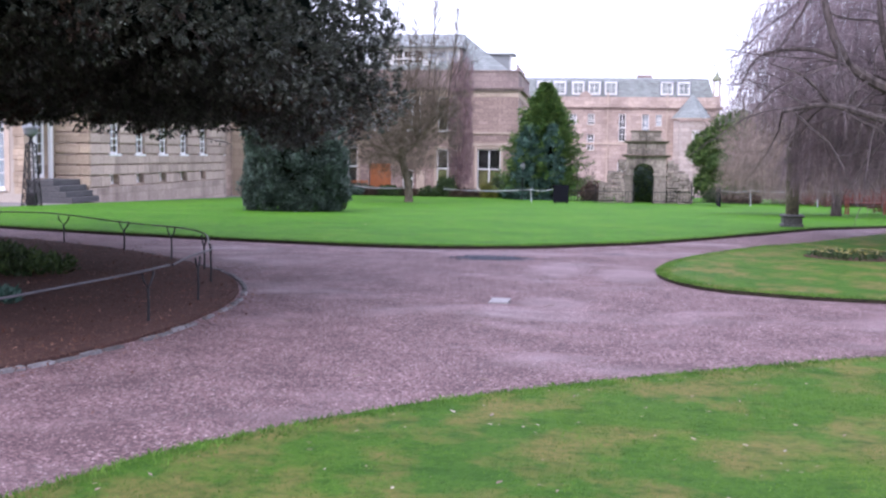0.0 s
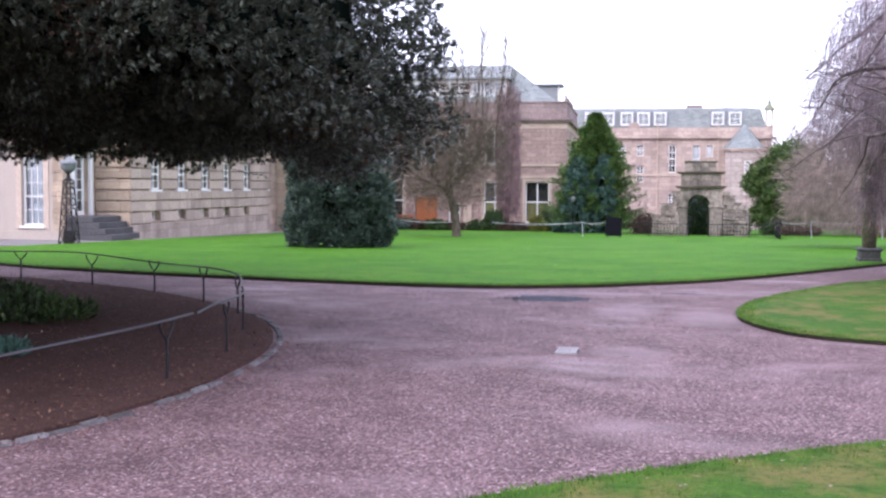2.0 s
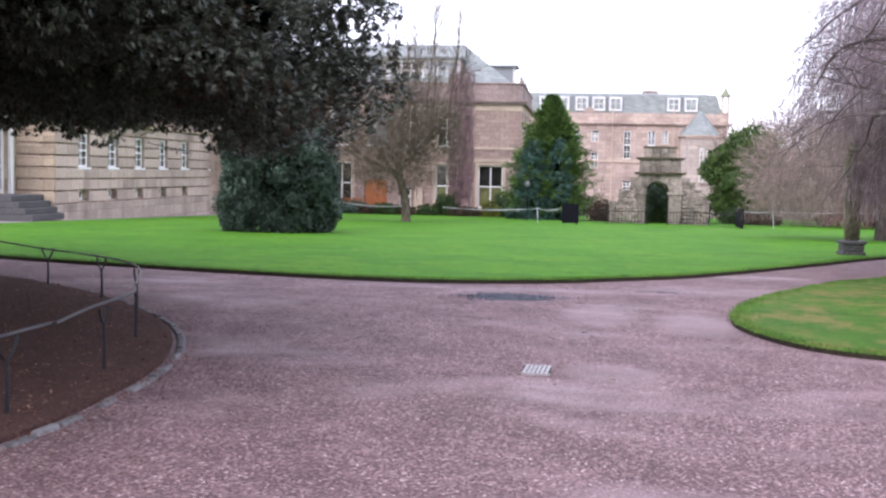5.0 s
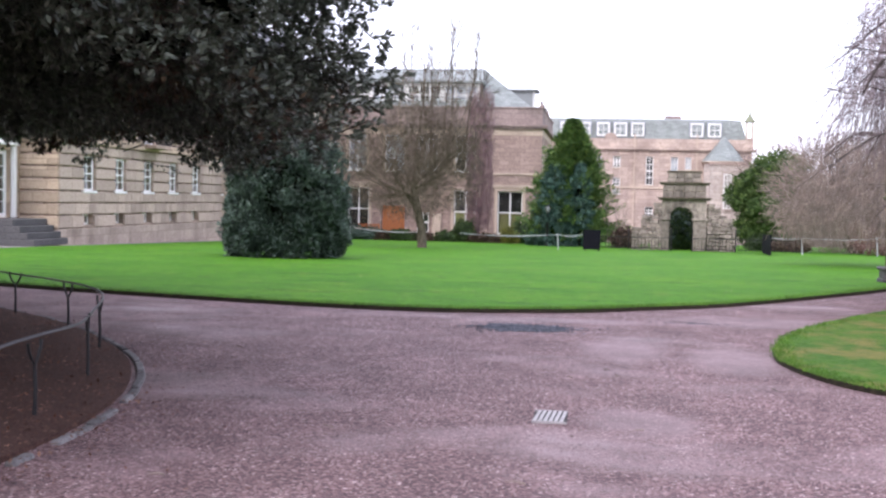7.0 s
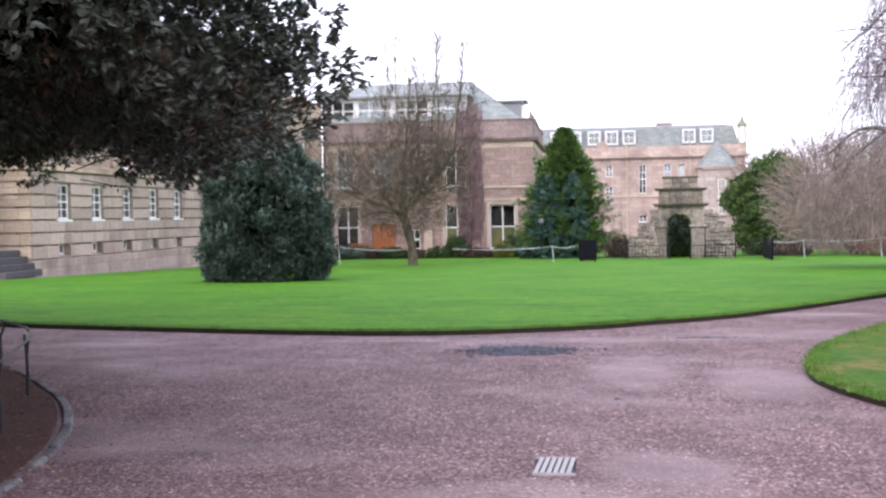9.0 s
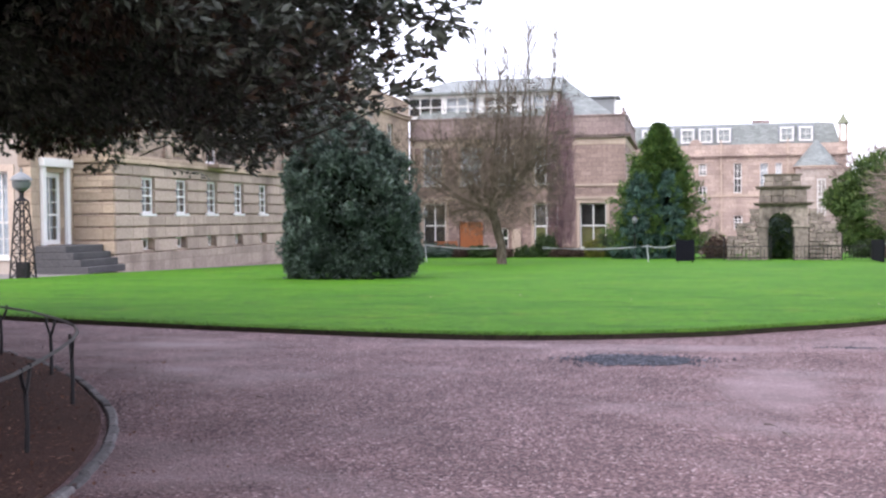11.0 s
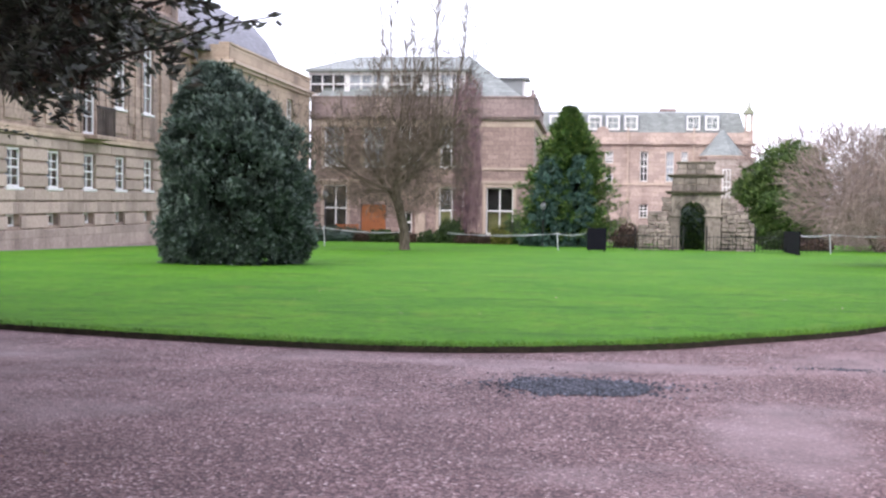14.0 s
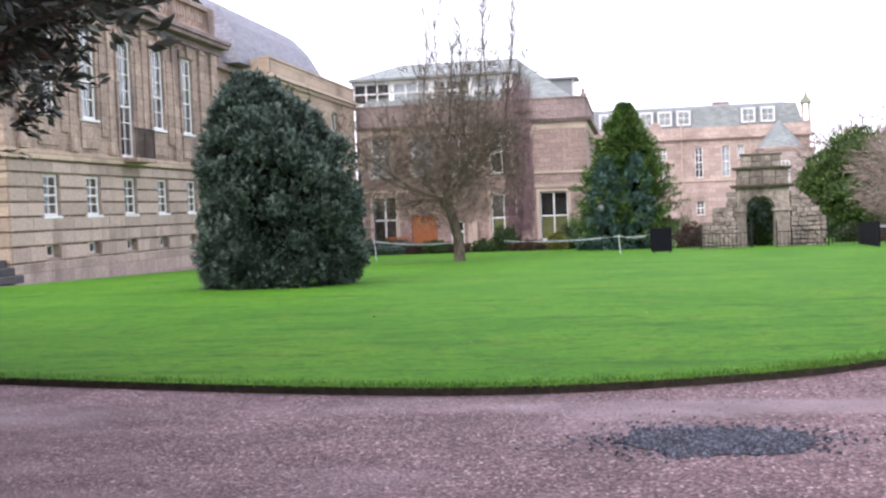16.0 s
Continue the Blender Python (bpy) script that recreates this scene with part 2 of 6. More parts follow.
DOOR = painted("orange_varnished_wood", (0.36, 0.125, 0.045), 0.5, (0.24, 0.08, 0.03), 0.5)
IRON = painted("black_iron", (0.014, 0.013, 0.015), 0.55, (0.035, 0.025, 0.02), 0.4, 0.2)
# greyer than the posts: the rail's catch-light is put into the colour
RAIL_TOP = painted("worn_catch_light_rail", (0.085, 0.08, 0.088), 0.42, (0.03, 0.024, 0.024), 0.8, 0.4)
BOARD = painted("black_board", (0.008, 0.008, 0.012), 0.9, (0.02, 0.02, 0.025), 0.3, 0.0, 0.08)
TAPE = painted("white_barrier_tape", (0.45, 0.48, 0.51), 0.5, (0.34, 0.36, 0.39), 0.3)
LEAD = painted("grey_lead", (0.22, 0.235, 0.24), 0.5, (0.14, 0.15, 0.15), 0.5)
GRATE = painted("galvanised_grate", (0.34, 0.32, 0.32), 0.55, (0.18, 0.16, 0.155), 0.6, 0.2)
# black that stands in for the unlit hollow of the drain
PIT_SHADE = painted("painted_pit_shade", (0.01, 0.009, 0.01), 0.9)
RED = painted("faded_red_paint", (0.33, 0.055, 0.045), 0.55, (0.2, 0.06, 0.05), 0.4)
GLOBE = painted("frosted_globe", (0.15, 0.165, 0.17), 0.3, (0.10, 0.11, 0.11), 0.4)
CAP = painted("verdigris_cap", (0.20, 0.215, 0.14), 0.6, (0.14, 0.14, 0.09), 0.5)
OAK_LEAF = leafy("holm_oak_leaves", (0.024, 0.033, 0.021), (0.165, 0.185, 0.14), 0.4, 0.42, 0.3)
# near-black tone that stands in for shade deep inside the foliage
CROWN_SHADE = leafy("painted_crown_shade", (0.003, 0.005, 0.004), (0.010, 0.012, 0.008), 1.0, 0.0)
# bronze leaf copy, darker so underside and inner shade sit in the colour
OAK_UNDER = leafy("bronze_shaded_oak_leaves", (0.026, 0.018, 0.013), (0.11, 0.075, 0.045), 0.5, 0.3)
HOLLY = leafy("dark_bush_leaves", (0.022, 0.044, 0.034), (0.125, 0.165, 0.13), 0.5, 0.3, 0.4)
HOLLY_TIP = leafy("pale_bush_tips", (0.10, 0.15, 0.125), (0.27, 0.34, 0.285), 0.5, 0.3)
YELLOW_FIR = leafy("yellow_green_fir", (0.045, 0.115, 0.035), (0.24, 0.33, 0.08), 0.6, 0.2)
BLUE_FIR = leafy("blue_green_fir", (0.035, 0.09, 0.068), (0.12, 0.20, 0.155), 0.6, 0.2)
PINE = leafy("dark_pine", (0.042, 0.085, 0.022), (0.18, 0.25, 0.075), 0.6, 0.2)
SHRUB = leafy("garden_shrub", (0.02, 0.045, 0.012), (0.085, 0.13, 0.035), 0.55, 0.3)
GOLD = leafy("golden_shrub", (0.09, 0.10, 0.015), (0.26, 0.25, 0.05), 0.55, 0.3)
HEATH = leafy("brown_heather", (0.06, 0.04, 0.03), (0.14, 0.095, 0.075), 0.7, 0.2)
GRASS = leafy("grass_blades", (0.060, 0.145, 0.016), (0.16, 0.29, 0.05), 0.6, 0.15)
STONES = leafy("loose_stones", (0.13, 0.095, 0.098), (0.42, 0.34, 0.335), 0.8, 0.3)
DARK_STONES = leafy("blue_black_chippings", (0.010, 0.011, 0.018), (0.17, 0.18, 0.225), 0.6, 0.3)
DRY_LEAF = leafy("dry_leaves", (0.10, 0.042, 0.028), (0.32, 0.19, 0.135), 0.8, 0.2)
PALE_LEAF = leafy("pale_dead_leaves", (0.30, 0.23, 0.17), (0.55, 0.48, 0.42), 0.7, 0.2)
PETALS = leafy("spring_flowers", (0.45, 0.33, 0.02), (0.7, 0.68, 0.55), 0.6, 0.2)
OAK_BARK = bark("oak_bark", (0.020, 0.016, 0.013), (0.065, 0.052, 0.042))
GREY_BARK = bark("grey_bark", (0.055, 0.045, 0.034), (0.155, 0.13, 0.10))
WEEP_BARK = bark("weeping_bark", (0.045, 0.036, 0.036), (0.15, 0.125, 0.12))
TWIG_GREY = leafy("grey_brown_twigs", (0.085, 0.068, 0.048), (0.26, 0.21, 0.165), 0.8, 0.2)
TWIG_PURPLE = leafy("purple_twigs", (0.17, 0.105, 0.115), (0.34, 0.235, 0.25), 0.8, 0.2)
TWIG_MAUVE = leafy("mauve_weeping_twigs", (0.19, 0.145, 0.165), (0.56, 0.47, 0.50), 0.8, 0.2)
TWIG_TAN = leafy("tan_twigs", (0.20, 0.155, 0.135), (0.48, 0.39, 0.345), 0.8, 0.2)
TWIG_RED = leafy("red_twigs", (0.10, 0.032, 0.03), (0.24, 0.10, 0.09), 0.8, 0.2)


# ---- building helpers ----
def ground_z(y):
    """The lawn falls gently towards the far buildings."""
    return -0.024 * max(0.0, min(y, 100.0) - 15.0)


def mesh_of(bm, name, mat):
    me = bpy.data.meshes.new(name)
    bm.to_mesh(me)
    bm.free()
    me.materials.append(mat)
    return me


def thing(name, at, label, category, group="", kind=""):
    ob = new(name)
    ob.location = at
    ob.empty_display_size = 0.2
    return tagged(ob, label, category, group, kind)


def part(name, bm, mat, parent=None, label=""):
    """Link a bmesh, laid out in world metres, as one mesh under a thing or a part."""
    ob = new(name, mesh_of(bm, name, mat) if isinstance(bm, bmesh.types.BMesh) else bm)
    if parent is not None:
        ob.parent = parent
        if parent.parent is None:
            ob.matrix_parent_inverse = Matrix.Translation(-parent.location)
    return tagged(ob, label)


def raw_mesh(name, verts, faces, mat):
    me = bpy.data.meshes.new(name)
    me.from_pydata(verts, [], faces)
    me.materials.append(mat)
    me.update()
    return me


CUBE_FACES = ((0, 3, 2, 1), (4, 5, 6, 7), (0, 1, 5, 4), (1, 2, 6, 5), (2, 3, 7, 6), (3, 0, 4, 7))


def box(bm, f, u0, u1, d0, d1, z0, z1):
    vs = [bm.verts.new(f(*p)) for p in ((u0, d0, z0), (u1, d0, z0), (u1, d1, z0), (u0, d1, z0), (u0, d0, z1), (u1, d0, z1), (u1, d1, z1), (u0, d1, z1))]
    for q in CUBE_FACES:
        bm.faces.new([vs[i] for i in q])
    return vs


def solid(bm, bevel=0.0):
    bmesh.ops.recalc_face_normals(bm, faces=bm.faces)
    if bevel:
        bmesh.ops.bevel(bm, geom=list(bm.edges), offset=bevel, segments=1, affect="EDGES")
    return bm


def facing_x(x0):
    return lambda u, d, z: (x0 + d, u, z)


def facing_y(y0):
    return lambda u, d, z: (u, y0 - d, z)


def plain(u, d, z):
    return (u, d, z)


def boxed(f, *dims, bevel=0.0):
    bm = bmesh.new()
    for d in dims:
        box(bm, f, *d)
    return solid(bm, bevel)


def pierced(f, u0, u1, z0, z1, holes, thick=0.4, d_out=0.0):
    """A wall or frame of one piece with openings through it. holes: (u0, u1, z0, z1)."""
    us = sorted({u0, u1, *(min(max(u, u0), u1) for h in holes for u in h[:2])})
    zs = sorted({z0, z1, *(min(max(z, z0), z1) for h in holes for z in h[2:])})

    def full(i, j):
        if not (0 <= i < len(us) - 1 and 0 <= j < len(zs) - 1):
            return False
        u, z = (us[i] + us[i + 1]) / 2, (zs[j] + zs[j + 1]) / 2
        return not any(h[0] < u < h[1] and h[2] < z < h[3] for h in holes)

    bm, made = bmesh.new(), {}

    def vert(i, j, k):
        if (i, j, k) not in made:
            made[i, j, k] = bm.verts.new(f(us[i], d_out - thick * (1 - k), zs[j]))
        return made[i, j, k]

    for i in range(len(us) - 1):
        for j in range(len(zs) - 1):
            if full(i, j):
                for k in (0, 1):
                    bm.faces.new([vert(*p, k) for p in ((i, j), (i + 1, j), (i + 1, j + 1), (i, j + 1))])
                for di, dj, a, c in ((-1, 0, (i, j), (i, j + 1)), (1, 0, (i + 1, j), (i + 1, j + 1)), (0, -1, (i, j), (i + 1, j)), (0, 1, (i, j + 1), (i + 1, j + 1))):
                    if not full(i + di, j + dj):
                        bm.faces.new((vert(*a, 0), vert(*c, 0), vert(*c, 1), vert(*a, 1)))
    return solid(bm)


def courses(f, u0, u1, zs, holes, mat, parent, joint=0.065, proud=0.07):
    """Channelled masonry: each course stands proud of the wall, cut by the openings."""
    for a, b in zip(zs, zs[1:]):
        u, runs = u0, []
        for h in sorted(h for h in holes if h[2] < b - 0.05 and h[3] > a + 0.05):
            if h[0] > u:
                runs.append((u, h[0]))
            u = max(u, h[1])
        runs.append((u, u1))
        for p, q in runs:
            n = max(1, round((q - p) / 1.15))
            for i in range(n):
                s, e = p + (q - p) * i / n, p + (q - p) * (i + 1) / n
                if e - s > 0.06:
                    part("stone", boxed(f, (s + 0.003, e - 0.003, 0.003, proud, a + joint / 2, b - joint / 2), bevel=0.012), mat, parent)


def window(f, u0, u1, z0, z1, cols, rows, parent, behind, sill=True, bar=0.03, frame_w=0.07, set_back=0.14, meeting=True, surround=None, name="window", half=None):
    """A painted timber window in its opening: frame with bars, each pane, sill, and behind it a blind, or a near-black
    board as the unlit room.
    """
    d0, d1 = -set_back - 0.06, -set_back
    iu0, iu1, iz0, iz1 = u0 + frame_w, u1 - frame_w, z0 + frame_w, z1 - frame_w
    us = [iu0 + (iu1 - iu0) * i / cols for i in range(cols + 1)]
    zs = [iz0 + (iz1 - iz0) * i / rows for i in range(rows + 1)]
    panes = []
    for i in range(cols):
        for j in range(rows):
            lo = bar * (0.95 if meeting and j == rows // 2 else 0.5)
            hi = bar * (0.95 if meeting and j + 1 == rows // 2 else 0.5)
            panes.append((us[i] + (bar / 2 if i else 0), us[i + 1] - (bar / 2 if i + 1 < cols else 0), zs[j] + (lo if j else 0), zs[j + 1] - (hi if j + 1 < rows else 0)))
    w = part(name, pierced(f, u0, u1, z0, z1, panes, 0.06, d1), WHITE, parent)
    for q in panes:
        part("pane", boxed(f, (q[0], q[1], d0 + 0.022, d0 + 0.03, q[2], q[3])), GLASS, w).visible_shadow = False
    # board behind the glass: blind colour, or near-black as the room's shade
    part("blind", boxed(f, (u0 - 0.1, u1 + 0.1, d0 - 0.22, d0 - 0.19, z0 - 0.1, z1 + 0.1)), behind, w)
    if half is not None:
        part("blind", boxed(f, (u0, u1, d0 - 0.1, d0 - 0.08, z0, (z0 + z1) / 2)), half, w)
    if sill:
        part("sill", boxed(f, (u0 - 0.06, u1 + 0.06, -set_back - 0.02, 0.09, z0 - 0.09, z0 - 0.002), bevel=0.012), WHITE if surround is None else surround, w)
    return w


def tube(points, radii, sides=6):
    """Vertices and faces of a bent, tapered limb."""
    verts, faces = [], []
    pts = [Vector(p) for p in points]
    for i, p in enumerate(pts):
        t = (pts[min(i + 1, len(pts) - 1)] - pts[max(i - 1, 0)]).normalized()
        a = t.orthogonal().normalized()
        b = t.cross(a)
        for k in range(sides):
            g = math.tau * k / sides
            verts.append(p + (a * math.cos(g) + b * math.sin(g)) * radii[i])
    for i in range(len(pts) - 1):
        for k in range(sides):
            k2 = (k + 1) % sides
            faces.append((i * sides + k, i * sides + k2, (i + 1) * sides + k2, (i + 1) * sides + k))
    faces.append(tuple(range(sides))[::-1])
    faces.append(tuple((len(pts) - 1) * sides + k for k in range(sides)))
    return verts, faces


def gather(store, vf):
    base = len(store[0])
    store[0].extend(vf[0])
    store[1].extend(tuple(i + base for i in f) for f in vf[1])


def lathe(profile, at, sides=20):
    bm = bmesh.new()
    rings = []
    for r, z in profile:
        rings.append([bm.verts.new((at[0] + r * math.cos(math.tau * k / sides), at[1] + r * math.sin(math.tau * k / sides), at[2] + z)) for k in range(sides)])
    for a, b in zip(rings, rings[1:]):
        for k in range(sides):
            bm.faces.new((a[k], a[(k + 1) % sides], b[(k + 1) % sides], b[k]))
    bm.faces.new(rings[0][::-1])
    bm.faces.new(rings[-1])
    return solid(bm)


def smooth_line(ctrl, steps=10):
    """A smooth open line through a few plan points."""
    p = [Vector(c) for c in ctrl]
    p = [2 * p[0] - p[1], *p, 2 * p[-1] - p[-2]]
    out = []
    for i in range(1, len(p) - 2):
        a, b, c, d = p[i - 1:i + 3]
        for s in range(steps):
            t = s / steps
            out.append(0.5 * ((2 * b) + (c - a) * t + (2 * a - 5 * b + 4 * c - d) * t * t + (3 * b - a - 3 * c + d) * t ** 3))
    out.append(p[-2])
    return out


# ---- ground ----
def sheet(name, outline, top, thick, mat, side_mat=None):
    """A slab of ground over a plan outline, following the fall of the land; its cut edge shows as a low step."""
    bm = bmesh.new()
    loop = [bm.verts.new((x, y, 0)) for x, y in outline]
    bm.faces.new(loop)
    bmesh.ops.bisect_plane(bm, geom=list(bm.verts) + list(bm.edges) + list(bm.faces), plane_co=(0, 15, 0), plane_no=(0, 1, 0))
    bmesh.ops.bisect_plane(bm, geom=list(bm.verts) + list(bm.edges) + list(bm.faces), plane_co=(0, 100, 0), plane_no=(0, 1, 0))
    bmesh.ops.triangulate(bm, faces=list(bm.faces))
    if side_mat:
        got = bmesh.ops.extrude_face_region(bm, geom=list(bm.faces))
        up = [g for g in got["geom"] if isinstance(g, bmesh.types.BMVert)]
        for v in up:
            v.co.z += thick
    for v in bm.verts:
        v.co.z += top - (thick if side_mat else 0) + ground_z(v.co.y)
    bmesh.ops.recalc_face_normals(bm, faces=bm.faces)
    if side_mat:
        for f in bm.faces:
            f.material_index = 1 if abs(f.normal.z) < 0.5 else 0
    me = mesh_of(bm, name, mat)
    if side_mat:
        me.materials.append(side_mat)
    return new(name, me)


far = 1800
tagged(sheet("ground", [(-far, -far), (far, -far), (far, far), (-far, far)], 0.0, 0, GRAVEL), "reddish-grey gravel drive with damp worn tracks", "ground", kind="structure")

near_edge = smooth_line([(-30, 24), (-20.5, 15.6), (-12.4, 10.4), (-9.1, 8.95), (-6, 8.0), (-3.1, 7.32), (-1.5, 7.24), (0.1, 7.75), (1.0, 8.36), (2.4, 9.5), (4.6, 12.3), (6.6, 15.0), (9.5, 18.2), (14, 22), (24, 28)], 8)
lawn_outline = [tuple(p) for p in near_edge] + [(60, 40), (60, 75), (-2.5, 75), (-2.5, 58.5), (-15.8, 58.5), (-15.8, 19.3), (-16.4, 17.5)]
lawn_outline = [p for p in lawn_outline if p[0] >= -16.3]
tagged(sheet("lawn", lawn_outline, 0.06, 0.1, LAWN, EDGE), "bright green mown lawn with a dark cut edge", "lawn", kind="structure")
isle_edge = smooth_line([(8.95, 15.2), (5.3, 10.0), (4.35, 8.9), (3.25, 7.1), (2.55, 5.6), (2.17, 4.05), (2.2, 3.0), (2.6, 1.95), (3.4, 1.38), (4.4, 1.07), (6.5, 0.9), (10, 1.2), (16, 3.5)], 8)
tagged(sheet("lawn_island", [tuple(p) for p in isle_edge] + [(24, 8), (24, 22), (13, 18.6)], 0.05, 0.1, WORN_LAWN, EDGE), "rounded grass island between the gravel paths", "lawn", kind="structure")
fore_edge = smooth_line([(-3.2, -30), (-2.6, -14), (-2.0, -9.2), (-1.42, -7.4), (-0.95, -6.6), (-0.15, -5.65), (0.95, -4.72), (2.3, -3.8), (3.7, -2.98), (7, -1.5), (13, 0.2), (24, 2)], 8)
tagged(sheet("lawn_foreground", [tuple(p) for p in fore_edge] + [(24, -30)], 0.055, 0.1, WORN_LAWN, EDGE), "green lawn with yellowed patches and fallen leaves", "lawn", kind="structure")
tagged(sheet("pavement", [(-22, 18.4), (-15.95, 18.4), (-15.95, 61), (-18.4, 61), (-18.4, 26), (-22, 26)], 0.03, 0.06, PAVE, PAVE), "grey paving strip along the stone building", "pavement", kind="structure")
tagged(sheet("pavement_far", [(-15.9, 58.6), (-2.5, 58.6), (-2.5, 62), (-15.9, 62)], 0.04, 0.06, SOIL, SOIL), "dark shrub border in front of the building", "flower bed", kind="structure")

# the railed bed under the oak
BED = (-10.1, -1.6)


def bed_reach(a):
    """Radius of the bed's edging: nearly round, drawn out at the back."""
    d = math.degrees(a) % 360
    table = ((0, 7.4), (40, 7.42), (50, 7.55), (60, 7.75), (75, 8.2), (90, 9.0), (120, 9.4), (200, 8.5), (360, 7.4))
    for (p, q), (s, t) in zip(table, table[1:]):
        if p <= d <= s:
            return q + (t - q) * (d - p) / (s - p)
    return 7.4


def ring(inset, a):
    r = bed_reach(a) - inset
    return (BED[0] + r * math.cos(a), BED[1] + r * math.sin(a))


def rail_inset(a):
    d = math.degrees(a) % 360
    return 0.45 if d < 20 or d > 180 else max(0.2, 0.45 - (d - 20) * 0.013)


tagged(sheet("planting_bed", [ring(0.1, math.tau * k / 90) for k in range(90)], 0.035, 0.06, SOIL, SOIL), "bare brown soil strewn with dead leaves", "flower bed", kind="structure")
kerb = thing("kerb", (BED[0], BED[1], 0), "low curved edging of worn grey stones", "kerb", kind="structure")
for k in range(168):
    a0, a1 = math.tau * k / 168, math.tau * (k + 1) / 168 - 0.0022
    chip = (k * 37 % 23) / 23
    if 205 < math.degrees(a0) < 336 and chip < 0.7 or chip < 0.05:
        continue
    a1 -= 0.005 * chip
    bm = bmesh.new()
    rise = 0.012 + 0.022 * chip
    lo = [bm.verts.new((*ring(r, a), -0.01)) for r, a in ((0.06, a0), (-0.02 + 0.02 * chip, a0), (-0.02 + 0.01 * chip, a1), (0.065, a1))]
    hi = [bm.verts.new((*ring(r, a), rise)) for r, a in ((0.055, a0), (-0.01 + 0.02 * chip, a0), (-0.01 + 0.01 * chip, a1), (0.058, a1))]
    for q in CUBE_FACES:
        bm.faces.new([(lo + hi)[i] for i in q])
    part("kerb_stone", solid(bm, 0.008), KERB, kerb)

railing = thing("low_railing", (BED[0], BED[1], 0), "low rusty iron hoop railing round the bed", "railing")
rail_pts = [(*ring(rail_inset(math.tau * k / 120) + 0.04 * math.sin(k * 0.9), math.tau * k / 120), 0.52 + 0.025 * math.sin(k * 0.55)) for k in range(121)]
part("top_rail", raw_mesh("top_rail", *tube(rail_pts, [0.012] * 121, 6), RAIL_TOP), None, railing, "worn iron top rail, grey as if catching light")
for k in range(26):
    a = radians(-5.7 + k * 13.45)
    x, y = ring(rail_inset(a), a)
    dx, dy = -math.sin(a), math.cos(a)
    store = ([], [])
    gather(store, tube([(x, y, 0.0), (x + 0.006, y, 0.2), (x, y, 0.37)], [0.016, 0.014, 0.014], 6))
    for s in (-1, 1):
        gather(store, tube([(x, y, 0.36), (x + dx * 0.06 * s, y + dy * 0.06 * s, 0.41), (x + dx * 0.11 * s, y + dy * 0.11 * s, 0.47), (x + dx * 0.12 * s, y + dy * 0.12 * s, 0.52)], [0.012] * 4, 5))
    part("post", raw_mesh("post", *store, IRON), None, railing)

# drain grate in the drive
drain = thing("drain_grate", (0.13, 0.24, 0), "pale metal slotted drain grate in the gravel", "drain")
# thin black sheet on the gravel, painted shade between the bars
part("pit_shade_sheet", boxed(plain, (0.0, 0.235, 0.04, 0.44, 0.001, 0.005)), PIT_SHADE, drain)
for y0 in (0.034, 0.436):
    part("end_bar", boxed(plain, (0.0, 0.235, y0, y0 + 0.014, 0.001, 0.016)), GRATE, drain)
for k in range(6):
    bm = bmesh.new()
    u = 0.004 + k * 0.036
    lo = [bm.verts.new(p) for p in ((u, 0.046, 0.006), (u + 0.024, 0.046, 0.006), (u + 0.046, 0.434, 0.006), (u + 0.022, 0.434, 0.006))]
    hi = [bm.verts.new((v.co.x, v.co.y, 0.017)) for v in lo]
    for q in CUBE_FACES:
        bm.faces.new([(lo + hi)[i] for i in q])
    part("bar", solid(bm), GRATE, drain)


# ---- west range: rusticated stone front with the entrance steps ----
west = thing("west_range", (-17.3, 34.5, ground_z(34)), "long sandstone range with channelled base and tall sash windows", "building")
WX, WY0, WY1 = -16.9, 26.8, 42.5
fw = facing_x(WX)
bays = [29.0, 31.5, 34.05, 36.6, 39.2]
low_w = [(c - 0.46, c + 0.46, 1.52, 2.68) for c in bays]
cellar = [(c - 0.42, c + 0.36, 0.36, 0.72) for c in bays]
tall_w = [(c - 0.50, c + 0.50, 3.35 if i == 2 else 4.4, 7.15) for i, c in enumerate(bays)]
part("wall", pierced(fw, WY0, WY1, -0.8, 8.0, low_w + cellar + tall_w, 0.5), UPPER, west)
part("body", boxed(plain, (-34, WX - 1.6, WY0 + 0.6, 61, -1.5, 7.85)), UPPER, west)
part("plinth", boxed(fw, (WY0 - 0.06, WY1 + 0.05, 0.003, 0.10, -0.9, 0.25), bevel=0.02), PLINTH, west, "rough stained stone plinth")
joints = [0.26, 0.70, 1.10, 1.50, 1.90, 2.30, 2.70, 3.06]
courses(fw, WY0, WY1, joints, low_w + cellar, PINK, west)
for c in bays:
    for k in (-1, 0, 1):
        part("keystone", boxed(fw, (c - 0.03 + k * 0.30 - 0.10, c - 0.03 + k * 0.30 + 0.10, 0.047, 0.075, 0.74, 1.06), bevel=0.012), PINK, west)
part("string_course", boxed(fw, (WY0 - 0.1, WY1 + 0.1, 0.003, 0.16, 3.08, 3.2), (WY0 - 0.1, WY1 + 0.1, 0.003, 0.10, 3.2, 3.34), bevel=0.015), OCHRE, west)
for i, (a, b, c, d) in enumerate(low_w):
    window(fw, a, b, c, d, 2, 4, west, CURTAIN, surround=WHITE, set_back=0.05)
for a, b, c, d in cellar:
    window(fw, a, b, c, d, 2, 1, west, ROOM_DARK, sill=False, meeting=False, set_back=0.18)
